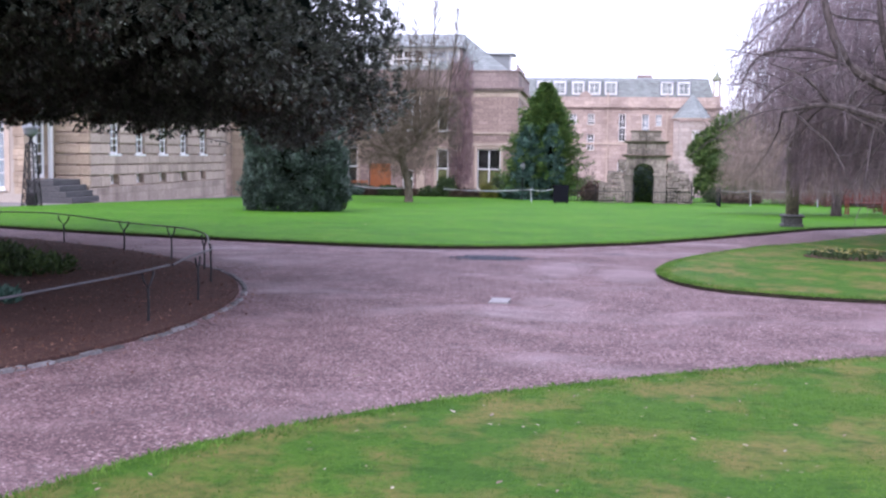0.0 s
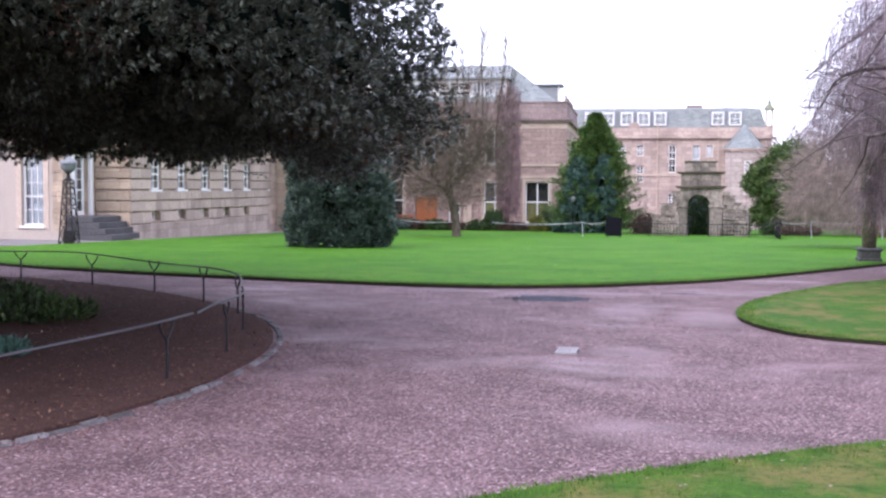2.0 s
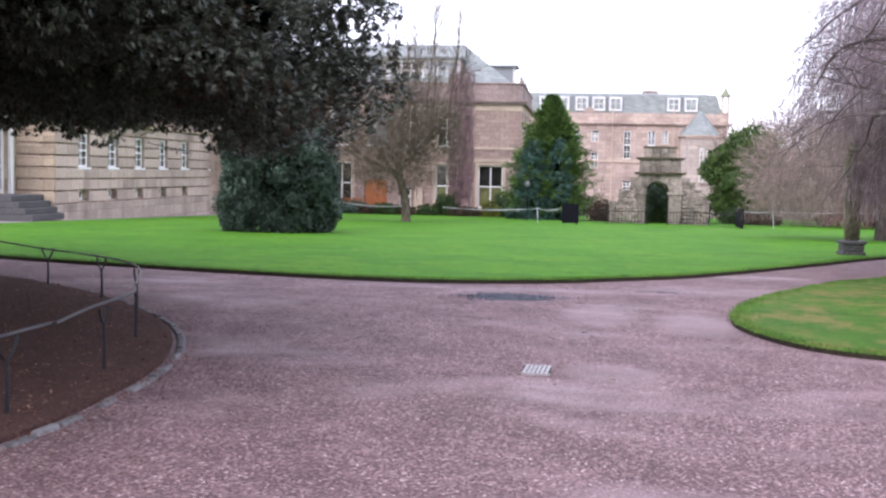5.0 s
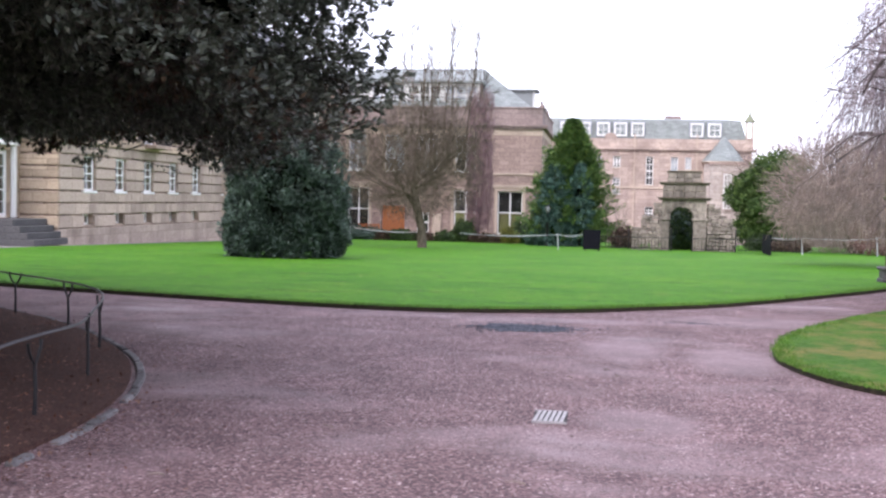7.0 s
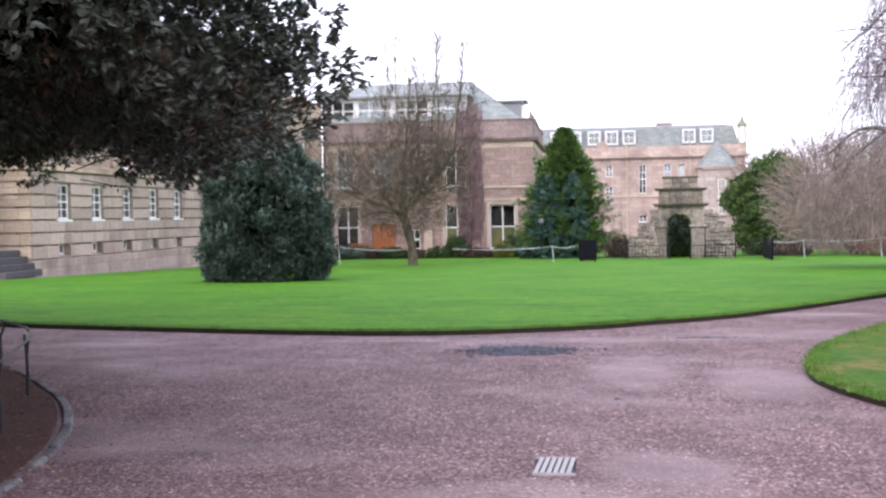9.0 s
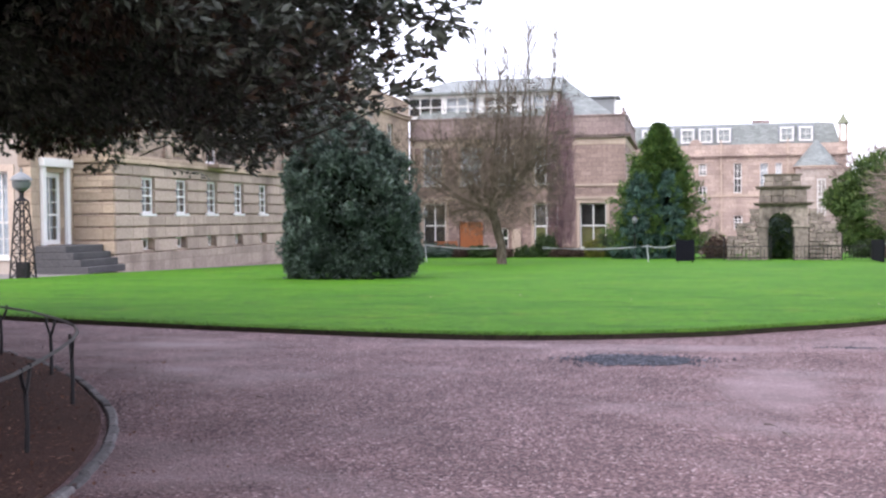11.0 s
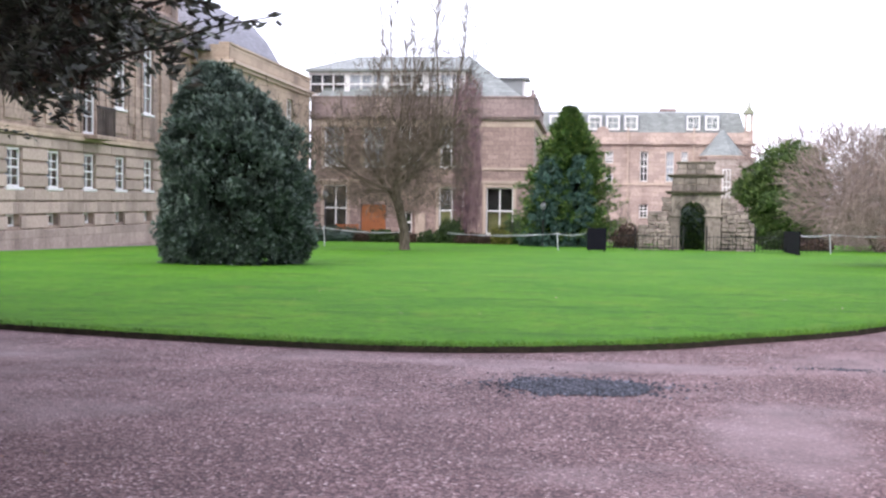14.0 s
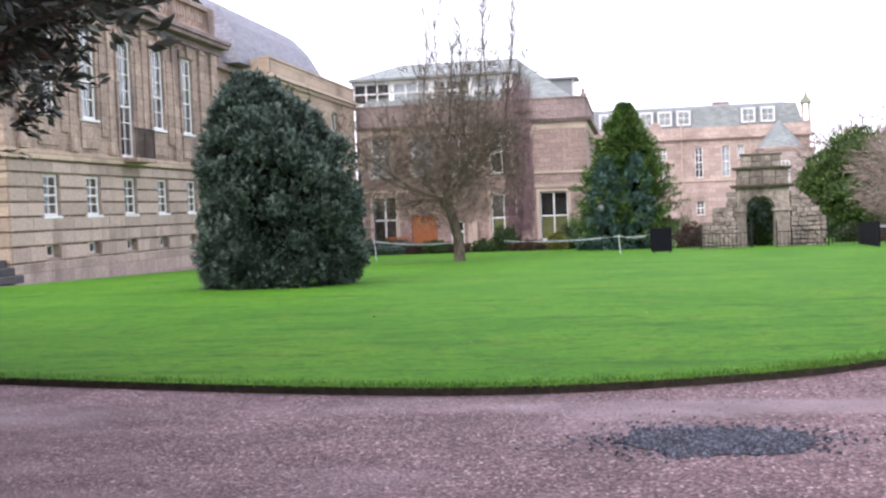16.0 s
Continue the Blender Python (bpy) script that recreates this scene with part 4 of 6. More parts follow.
def rubble_stone(f, u0, u1, d0, d1, z0, z1, rnd):
    bm = bmesh.new()
    vs = box(bm, f, u0, u1, d0, d1, z0, z1)
    for v in vs:
        v.co += Vector([rnd.uniform(-0.022, 0.022) for _ in range(3)])
    return solid(bm, 0.025)


def rubble_wall(parent, f, u0, u1, top, base, rnd):
    """Coursed rubble with a broken, sloping top. top(u) gives the height."""
    z = base
    while z < 2.2:
        h, u = rnd.uniform(0.13, 0.22), u0
        while u < u1:
            w = min(rnd.uniform(0.16, 0.42), u1 - u + 0.05)
            if z < top(u + w / 2) + rnd.uniform(-0.08, 0.08):
                part("stone", rubble_stone(f, u + 0.008, u + w - 0.008, -0.5, rnd.uniform(-0.03, 0.05), z + 0.008, z + h - 0.008, rnd), RUIN, parent)
            u += w
        z += h


rnd = random.Random(7)
rubble_wall(ruin, fz, 1.85, 3.16, lambda u: -0.15 + (u - 1.75) * 1.18 if u < 2.9 else 1.42, rz - 0.1, rnd)
rubble_wall(ruin, fz, 5.27, 6.55, lambda u: 1.45 if u < 5.6 else 1.45 - (u - 5.6) * 1.35, rz - 0.1, rnd)

# iron railing in front of the ruin
fence = thing("iron_railing", (4, 44, ground_z(44)), "thin black iron railing with taller posts", "railing")
gzf = ground_z(44) + 0.05
for a, b in ((-0.2, 1.6), (1.7, 3.5), (4.5, 6.3), (6.4, 9.2)):
    n = int((b - a) / 0.15)
    for k in range(n):
        u = a + (b - a) * (k + 0.5) / n
        part("bar", raw_mesh("bar", *tube([(u, 44, gzf), (u, 44, gzf + 0.66)], [0.011, 0.009], 5), IRON), None, fence)
    for z in (0.12, 0.58):
        part("rail", boxed(plain, (a, b, 43.985, 44.015, gzf + z, gzf + z + 0.03)), IRON, fence)
for u in (1.65, 3.53, 4.46, 6.34):
    part("post", raw_mesh("post", *tube([(u, 44, gzf - 0.05), (u, 44, gzf + 0.98), (u, 44, gzf + 1.05)], [0.03, 0.028, 0.008], 6), IRON), None, fence)

# black boards and barrier tape
board = thing("black_board", (0.05, 39, ground_z(39)), "black display board standing on the lawn", "board")
zb = ground_z(39) + 0.07
part("panel", boxed(plain, (-0.30, 0.40, 38.98, 39.03, zb + 0.06, zb + 0.86), bevel=0.008), BOARD, board)
for u in (-0.22, 0.30):
    part("leg", boxed(plain, (u, u + 0.04, 39.032, 39.06, zb, zb + 0.7)), BOARD, board)
    part("brace", raw_mesh("brace", *tube([(u + 0.02, 39.06, zb + 0.6), (u + 0.02, 39.45, zb)], [0.015, 0.015], 5), BOARD), None, board)
screen = thing("black_screen", (7.4, 42.2, ground_z(42)), "long run of black screening panels on the grass", "screen")
for k in range(5):
    y0, y1 = 39.0 + k * 1.3, 39.0 + k * 1.3 + 1.27
    bm = bmesh.new()
    for x, y in ((7.15 + (y0 - 39) * 0.0875, y0), (7.15 + (y1 - 39) * 0.0875, y1)):
        for dx in (-0.02, 0.02):
            for z in (ground_z(y) + 0.07, ground_z(y) + 0.91):
                bm.verts.new((x + dx, y, z))
    bmesh.ops.convex_hull(bm, input=list(bm.verts))
    part("panel", solid(bm), BOARD, screen)


def strip(points, width, mat, name, parent):
    """A slack ribbon hung between points."""
    verts, faces = [], []
    for i, p in enumerate(points):
        for s, dy in ((1, 0.004), (-1, 0.004), (-1, -0.004), (1, -0.004)):
            verts.append((p[0], p[1] + dy, p[2] + s * width / 2))
    for i in range(len(points) - 1):
        for k in range(4):
            faces.append((i * 4 + k, i * 4 + (k + 1) % 4, i * 4 + 4 + (k + 1) % 4, i * 4 + 4 + k))
    return part(name, raw_mesh(name, verts, faces, mat), None, parent)


def sag(a, b, drop, n=12):
    return [tuple(a[i] + (b[i] - a[i]) * k / n - (drop * 4 * k / n * (1 - k / n) if i == 2 else 0) for i in range(3)) for k in range(n + 1)]


for posts, lab in (([(-5.6, 41, 0.0), (-1.42, 41, 0.06), (-0.32, 39.6, 0.14)], "slack white barrier tape tied to a leaning post"), ([(-15.0, 43, 0.12), (-10.7, 42, 0.12), (-7.4, 41, 0.02)], "slack white barrier tape strung by the shrubs"), ([(7.5, 42.8, 0.13), (9.0, 43, 0.12), (12.2, 43.4, 0.16), (17, 44, 0.16)], "white barrier tape strung along the lawn")):
    tape = thing("barrier_tape", (posts[1][0], posts[1][1], ground_z(posts[1][1])), lab, "barrier tape", "barrier tapes")
    for a, b in zip(posts, posts[1:]):
        strip(sag(a, b, 0.05), 0.022, TAPE, "tape", tape)
        strip(sag((a[0], a[1], a[2] + 0.06), (b[0], b[1], b[2] + 0.02), 0.13), 0.018, TAPE, "tape", tape)
    for x, y, z in posts[1:-1]:
        part("post", raw_mesh("post", *tube([(x + 0.05, y, ground_z(y) + 0.05), (x, y, z + 0.06)], [0.022, 0.02], 6), TAPE), None, tape)


# ---- lattice lamp beside the entrance ----
def lattice_lamp(x, y):
    z = ground_z(y) + 0.03
    lamp = thing("lattice_lamp", (x, y, z), "black iron lattice lamp standard with a domed lantern", "lamp")
    b, t, h = 0.22, 0.11, 1.9
    corners = ((-1, -1), (1, -1), (1, 1), (-1, 1))

    def at(c, k):
        s = b + (t - b) * k
        return (x + c[0] * s, y + c[1] * s, z + h * k)

    for c in corners:
        part("leg", raw_mesh("leg", *tube([at(c, 0), at(c, 0.5), at(c, 1)], [0.022, 0.02, 0.018], 6), IRON), None, lamp)
    n = 6
    for k in range(n):
        for i in range(4):
            c, d = corners[i], corners[(i + 1) % 4]
            store = ([], [])
            gather(store, tube([at(c, k / n), at(d, (k + 1) / n)], [0.011, 0.011], 4))
            gather(store, tube([at(d, k / n), at(c, (k + 1) / n)], [0.011, 0.011], 4))
            gather(store, tube([at(c, (k + 1) / n), at(d, (k + 1) / n)], [0.013, 0.013], 4))
            part("brace", raw_mesh("brace", *store, IRON), None, lamp)
    part("base_box", boxed(plain, (x - 0.13, x + 0.13, y - 0.13, y + 0.13, z, z + 0.42), bevel=0.02), IRON, lamp)
    part("neck", lathe([(0.16, 0), (0.06, 0.08), (0.05, 0.2), (0.1, 0.24)], (x, y, z + h), 12), IRON, lamp)
    part("lantern", lathe([(0.10, 0), (0.20, 0.08), (0.23, 0.2), (0.2, 0.26)], (x, y, z + h + 0.24), 16), GLOBE, lamp, "frosted glass lantern")
    part("hood", lathe([(0.27, 0), (0.24, 0.06), (0.14, 0.14), (0.03, 0.2), (0.02, 0.3)], (x, y, z + h + 0.5), 16), LEAD, lamp)


lattice_lamp(-15.68, 20.0)


def globe_lamp(x, y, h):
    z = ground_z(y) + 0.05
    lamp = thing("globe_lamp", (x, y, z), "short garden lamp post with a frosted globe", "lamp", "garden lamps")
    part("post", lathe([(0.09, 0), (0.07, 0.1), (0.035, 0.2), (0.03, h - 0.2), (0.07, h - 0.17)], (x, y, z), 10), IRON, lamp)
    part("globe", lathe([(0.05, 0), (0.11, 0.06), (0.14, 0.17), (0.11, 0.28), (0.05, 0.34)], (x, y, z + h - 0.17), 14), GLOBE, lamp)
    part("cap", lathe([(0.12, 0), (0.09, 0.05), (0.02, 0.09)], (x, y, z + h + 0.17), 12), IRON, lamp)


globe_lamp(-2.25, 49.2, 1.85)
globe_lamp(-13.42, 54.0, 2.4)
globe_lamp(11.6, 70.0, 2.3)

# carved pillar on the lawn
px, py = 6.12, 15.6
pz = ground_z(py) + 0.07
pillar = thing("carved_pillar", (px, py, pz), "worn lichen-green stone pillar on a square base", "pillar")
part("base", boxed(plain, (px - 0.25, px + 0.25, py - 0.25, py + 0.25, pz - 0.02, pz + 0.07), (px - 0.22, px + 0.22, py - 0.22, py + 0.22, pz + 0.07, pz + 0.22), (px - 0.26, px + 0.26, py - 0.26, py + 0.26, pz + 0.22, pz + 0.29), bevel=0.02), KERB, pillar, "grey moulded stone base")
part("shaft", lathe([(0.155, 0), (0.165, 0.25), (0.15, 0.55), (0.175, 0.8), (0.15, 1.05), (0.14, 1.3)], (px, py, pz + 0.29), 12), PILLAR, pillar)
part("collar", boxed(plain, (px - 0.2, px + 0.2, py - 0.2, py + 0.2, pz + 1.6, pz + 1.68), bevel=0.02), PILLAR, pillar)
part("capital", boxed(plain, (px - 0.17, px + 0.17, py - 0.17, py + 0.17, pz + 1.685, pz + 2.05), (px - 0.14, px + 0.14, py - 0.14, py + 0.14, pz + 2.05, pz + 2.12), bevel=0.03), PILLAR, pillar)
part("finial", lathe([(0.13, 0), (0.15, 0.05), (0.08, 0.12), (0.11, 0.2), (0.05, 0.3)], (px, py, pz + 2.125), 12), PILLAR, pillar)

# slatted garden benches
def garden_bench(bx, by, bz, half, mat, label):
    bench = thing("garden_bench", (bx, by, bz), label, "bench", "garden benches")
    for s in range(4):
        part("seat_slat", boxed(plain, (bx - half, bx + half, by - 0.2 + s * 0.11, by - 0.11 + s * 0.11, bz + 0.42, bz + 0.45), bevel=0.006), mat, bench)
        part("back_slat", boxed(plain, (bx - half, bx + half, by + 0.26, by + 0.29, bz + 0.5 + s * 0.11, bz + 0.58 + s * 0.11), bevel=0.006), mat, bench)
    for sx in (-half + 0.05, half - 0.09):
        for sy in (-0.2, 0.22):
            part("leg", boxed(plain, (bx + sx, bx + sx + 0.06, by + sy, by + sy + 0.036, bz, bz + (0.95 if sy > 0 else 0.62))), mat, bench)
        part("armrest", boxed(plain, (bx + sx - 0.01, bx + sx + 0.07, by - 0.22, by + 0.21, bz + 0.622, bz + 0.66), bevel=0.006), mat, bench)


garden_bench(11.3, 30.0, ground_z(30.0) + 0.06, 0.75, RED, "faded red slatted garden bench on the grass")
garden_bench(-13.75, 60.6, ground_z(60.6) + 0.04, 0.68, DOOR, "brown wooden slatted bench beneath the window")


# ---- planting ----
LEAF_FACES = ((0, 1, 2), (0, 2, 3))


def leaf(store, at, along, out, length, width):
    """One leaf: a folded lozenge of four corners."""
    side = along.cross(out)
    if side.length < 1e-4:
        side = along.orthogonal()
    side = side.normalized() * width / 2
    b = len(store[0])
    mid = at + along * length * 0.45
    store[0].extend((at, mid + side + out * width * 0.12, at + along * length, mid - side + out * width * 0.12))
    store[1].extend(((b, b + 1, b + 2), (b, b + 2, b + 3)))


def rand_dir(r):
    while True:
        v = Vector((r.uniform(-1, 1), r.uniform(-1, 1), r.uniform(-1, 1)))
        if 0.05 < v.length < 1:
            return v.normalized()


def tuft(store, at, out, r, n, length, width, spread=0.9):
    """A spray of leaves round a shoot tip."""
    for _ in range(n):
        d = (out + rand_dir(r) * spread).normalized()
        leaf(store, at + rand_dir(r) * length * 0.4, d, rand_dir(r), length * r.uniform(0.7, 1.2), width * r.uniform(0.8, 1.2))


UP = Vector((0, 0, 1))


def spray(store, at, out, r, n, length, width, spread=0.8):
    """A rosette of leaves at a shoot tip, their faces turned mostly upwards."""
    for _ in range(n):
        d = (out + rand_dir(r) * spread).normalized()
        leaf(store, at + rand_dir(r) * length * 0.3, d, (UP + rand_dir(r) * 0.75).normalized(), length * r.uniform(0.7, 1.2), width * r.uniform(0.8, 1.2))


def bough(store, r, centre, out, size, shoots, n, length, width, flat=0.65):
    """A rounded clump of leafy shoots, open towards the inside of the crown."""
    for _ in range(shoots):
        d = rand_dir(r)
        if d.dot(out) < -0.2:
            d = -d
        p = centre + Vector((d.x, d.y, d.z * flat)) * size * (0.45 + 0.6 * math.sqrt(r.random()))
        spray(store, p, (d * 0.7 + out * 0.6 + UP * 0.15).normalized(), r, n, length, width)


def mound(store, r, centre, radii, count, n, length, width, shell=0.35, floor=None, lumps=0.16, seed=0.0):
    """Leaf tufts over and just under the skin of a lumpy rounded mass."""
    c, rad = Vector(centre), Vector(radii)
    for _ in range(count):
        d = rand_dir(r)
        k = 1 - shell * r.random() ** 2
        k *= 1 + lumps * (noise.noise(d * 2.2 + Vector((seed, 0, 0))) + 0.8 * noise.noise(d * 5 + Vector((0, seed, 0))) + 0.5 * noise.noise(d * 11))
        p = c + Vector((d.x * rad.x, d.y * rad.y, d.z * rad.z)) * k
        if floor is not None and p.z < floor:
            continue
        tuft(store, p, (d + Vector((0, 0, 0.25))).normalized(), r, n, length, width)


def crown_part(name, store, mat, parent, label=""):
    ob = part(name, raw_mesh(name, store[0], store[1], mat), None, parent, label)
    return tagged(ob, kind="stuff")


def inner_mass(name, centre, radii, mat, parent, seed=0.0, floor=None):
    """A lumpy opaque filler core behind a thick bush's leaves, added to stop light."""
    bm = bmesh.new()
    bmesh.ops.create_icosphere(bm, subdivisions=4, radius=1)
    for v in bm.verts:
        d = v.co.normalized()
        k = 1 + 0.18 * noise.noise(d * 2.2 + Vector((seed, 0, 0))) + 0.1 * noise.noise(d * 6) + 0.05 * noise.noise(d * 15)
        v.co = Vector(centre) + Vector((d.x * radii[0], d.y * radii[1], d.z * radii[2])) * k
        if floor is not None:
            v.co.z = max(v.co.z, floor)
    return part(name, bm, mat, parent)


# large evergreen bush on the lawn, drawn up to a leaning point
r = random.Random(11)
gx, gy = -7.54, 20.6
gzb = ground_z(gy) + 0.07
BUSH_H = 4.0
bush = thing("evergreen_bush", (gx, gy, gzb), "large pointed dark evergreen bush on the lawn", "bush")


def bush_skin(k, a):
    """Point on the outside of the bush at height share k, in direction a."""
    table = ((0.0, 1.34), (0.07, 1.52), (0.2, 1.64), (0.38, 1.62), (0.5, 1.52), (0.62, 1.36), (0.7, 1.22), (0.78, 1.05), (0.88, 0.74), (0.96, 0.4), (1.0, 0.08))
    R = 0.1
    for (p, q), (s, t) in zip(table, table[1:]):
        if p <= k <= s:
            R = q + (t - q) * (k - p) / (s - p)
    R *= 0.93 + 0.2 * noise.noise(Vector((math.cos(a) * 1.7, math.sin(a) * 1.7, k * 4.0))) + 0.06 * noise.noise(Vector((math.cos(a) * 4, math.sin(a) * 4, k * 11)))
    lean = -0.62 * max(0.0, k - 0.55) / 0.45
    return Vector((gx + lean + R * math.cos(a), gy + 0.3 * max(0.0, k - 0.4) + R * math.sin(a), gzb + 0.04 + BUSH_H * k))


# near-black filler shell: shade between the boughs put into its colour
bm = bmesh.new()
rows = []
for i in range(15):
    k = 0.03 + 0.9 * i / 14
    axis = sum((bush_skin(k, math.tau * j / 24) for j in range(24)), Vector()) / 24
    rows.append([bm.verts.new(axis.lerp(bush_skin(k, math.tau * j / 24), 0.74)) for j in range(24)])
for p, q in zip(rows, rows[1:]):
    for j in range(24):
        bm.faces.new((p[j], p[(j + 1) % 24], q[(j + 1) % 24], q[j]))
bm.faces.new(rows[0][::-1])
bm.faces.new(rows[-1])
part("filler_core", solid(bm), CROWN_SHADE, bush)
store, pale_tips = ([], []), ([], [])
for _ in range(760):
    k, a = r.random() ** 1.2, r.uniform(0, math.tau)
    skin = bush_skin(k, a)
    axis = Vector((gx - 0.62 * max(0.0, k - 0.55) / 0.45, gy, skin.z))
    out = ((skin - axis).normalized() + UP * (0.2 + 0.8 * k)).normalized()
    if noise.noise(skin * 2.3) < -0.22 and k < 0.9:
        continue
    size = r.uniform(0.2, 0.4) * (0.65 if k > 0.85 else 1)
    c = skin - out * size * r.uniform(0.45, 1.2)
    if c.z < gzb + 0.1:
        c.z = gzb + r.uniform(0.1, 0.3)
    bough(store, r, c, out, size, int(20 + 60 * size), 8, 0.085, 0.026, 0.85)
    if r.random() < 0.65:
        for _ in range(9):
            d = (out + rand_dir(r) * 0.7).normalized()
            spray(pale_tips, c + d * size * 1.02, (d + UP * 0.5).normalized(), r, 8, 0.085, 0.026, 0.7)
for _ in range(170):
    # young shoots standing out of the mass
    k, a = r.uniform(0.3, 0.99), r.uniform(0, math.tau)
    p = bush_skin(k, a)
    u = (Vector((math.cos(a) * 0.5, math.sin(a) * 0.5, 1.0)) + rand_dir(r) * 0.3).normalized()
    for j in range(5):
        spray(store, p + u * 0.05 * j, u, r, 5, 0.09, 0.028, 0.7)
crown_part("foliage", store, HOLLY, bush)
crown_part("shoot_tip", pale_tips, HOLLY_TIP, bush, "paler grey-green shoot tips")
store = ([], [])
for k in range(7):
    a = k * 0.9
    gather(store, tube([(gx + 0.25 * math.cos(a), gy + 0.25 * math.sin(a), gzb - 0.05), (gx + 0.7 * math.cos(a), gy + 0.7 * math.sin(a), gzb + 0.35), (gx + 1.2 * math.cos(a), gy + 1.2 * math.sin(a), gzb + 0.8)], [0.07, 0.05, 0.03], 6))
part("stem", raw_mesh("stem", *store, OAK_BARK), None, bush)

# holm oak over the railed bed
OX, OY = -9.8, 0.5


def oak_reach(a):
    """How far the crown reaches in each direction of the plan."""
    d = math.degrees(a) % 360
    table = ((0, 8.75), (12, 8.1), (28, 7.45), (47, 7.6), (63, 8.4), (90, 9.6), (180, 9.0), (270, 9.0), (330, 9.0), (360, 8.75))
    for (p, q), (s, t) in zip(table, table[1:]):
        if p <= d <= s:
            return q + (t - q) * (d - p) / (s - p)
    return 8.8


oak = thing("holm_oak", (OX, OY, 0.05), "broad evergreen oak with low drooping dark branches", "tree")
limbs = ([], [])
gather(limbs, tube([(OX, OY, -0.1), (OX + 0.05, OY, 0.3), (OX, OY + 0.1, 1.6), (OX + 0.1, OY, 3.2), (OX, OY, 6.5)], [0.62, 0.45, 0.38, 0.36, 0.12], 12))
r = random.Random(5)
tips = []
for k in range(26):
    a = math.tau * k / 26 + r.uniform(-0.08, 0.08)
    R = oak_reach(a)
    z0, z1 = r.uniform(2.6, 4.5), r.uniform(3.6, 5.8)
    pts = [(OX, OY, z0), (OX + R * 0.3 * math.cos(a), OY + R * 0.3 * math.sin(a), z0 + 0.9), (OX + R * 0.62 * math.cos(a + 0.05), OY + R * 0.62 * math.sin(a + 0.05), z1), (OX + R * 0.93 * math.cos(a), OY + R * 0.93 * math.sin(a), z1 - 0.6)]
    gather(limbs, tube([tuple(p) for p in smooth_line(pts, 4)], [0.16 - 0.0115 * i for i in range(13)], 6))
upper, under = ([], []), ([], [])


def oak_tuft(a, R, z, r):
    p = Vector((OX + R * math.cos(a), OY + R * math.sin(a), z))
    # the walked line stays clear of twigs
    if p.x > -1.75 and p.y < 0.2 and p.z < 2.9:
        return
    out = Vector((math.cos(a), math.sin(a), r.uniform(-0.5, 0.5)))
    inner = R < oak_reach(a) - 0.9
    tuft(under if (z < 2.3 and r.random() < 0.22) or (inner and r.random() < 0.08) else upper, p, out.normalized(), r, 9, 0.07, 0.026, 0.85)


def oak_skin(a, v):
    """Radius of the dome in direction a at height share v, with broad bulging boughs."""
    edge = oak_reach(a)
    bulge = noise.noise(Vector((math.cos(a) * 4.2, math.sin(a) * 4.2, v * 6.5)))
    return edge * math.sqrt(max(0.0, 1 - (v * 0.95) ** 2.2)) * (0.985 + 0.06 * bulge)


def oak_base(x, y, R, edge):
    """Height of the uneven, drooping underside."""
    base = 2.2 + 0.2 * max(0.0, min(1.0, -y)) + 0.5 * noise.noise(Vector((x * 0.55, y * 0.55, 3.0))) + 0.3 * noise.noise(Vector((x * 1.5, y * 1.5, 7.0)))
    base -= 0.55 * math.exp(-((x + 3.2) ** 2 + (y - 2.5) ** 2) / 0.7)
    return base + 0.35 * max(0, (edge - R) / edge - 0.35)


# added opaque shell, well inside the skin, near-black for the crown's inner shade
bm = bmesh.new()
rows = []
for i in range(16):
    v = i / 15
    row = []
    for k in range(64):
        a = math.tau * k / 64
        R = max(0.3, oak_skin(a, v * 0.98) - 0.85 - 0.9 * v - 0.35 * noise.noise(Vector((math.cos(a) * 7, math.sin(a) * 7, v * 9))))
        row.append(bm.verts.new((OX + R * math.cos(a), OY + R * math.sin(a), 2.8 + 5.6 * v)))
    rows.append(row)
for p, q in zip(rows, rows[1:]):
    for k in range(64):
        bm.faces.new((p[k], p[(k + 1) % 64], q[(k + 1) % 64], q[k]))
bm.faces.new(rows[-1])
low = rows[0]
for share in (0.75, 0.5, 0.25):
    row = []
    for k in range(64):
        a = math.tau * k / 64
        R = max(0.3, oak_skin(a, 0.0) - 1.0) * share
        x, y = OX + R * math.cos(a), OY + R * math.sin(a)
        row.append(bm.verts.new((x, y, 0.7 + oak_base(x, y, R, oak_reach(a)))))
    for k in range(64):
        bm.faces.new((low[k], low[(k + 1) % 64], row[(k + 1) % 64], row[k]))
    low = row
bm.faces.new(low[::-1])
part("filler_core", solid(bm), CROWN_SHADE, oak, "near-black filler shell painted as shade inside the crown")


def oak_bough(p, out, size, r, store):
    # the walked line stays clear of boughs
    if p.x > -2.2 and p.y < 0.6 and p.z < 3.2:
        return
    bough(store, r, p, out, size, int(20 + 190 * size * size), 10, 0.064, 0.021, 0.6)


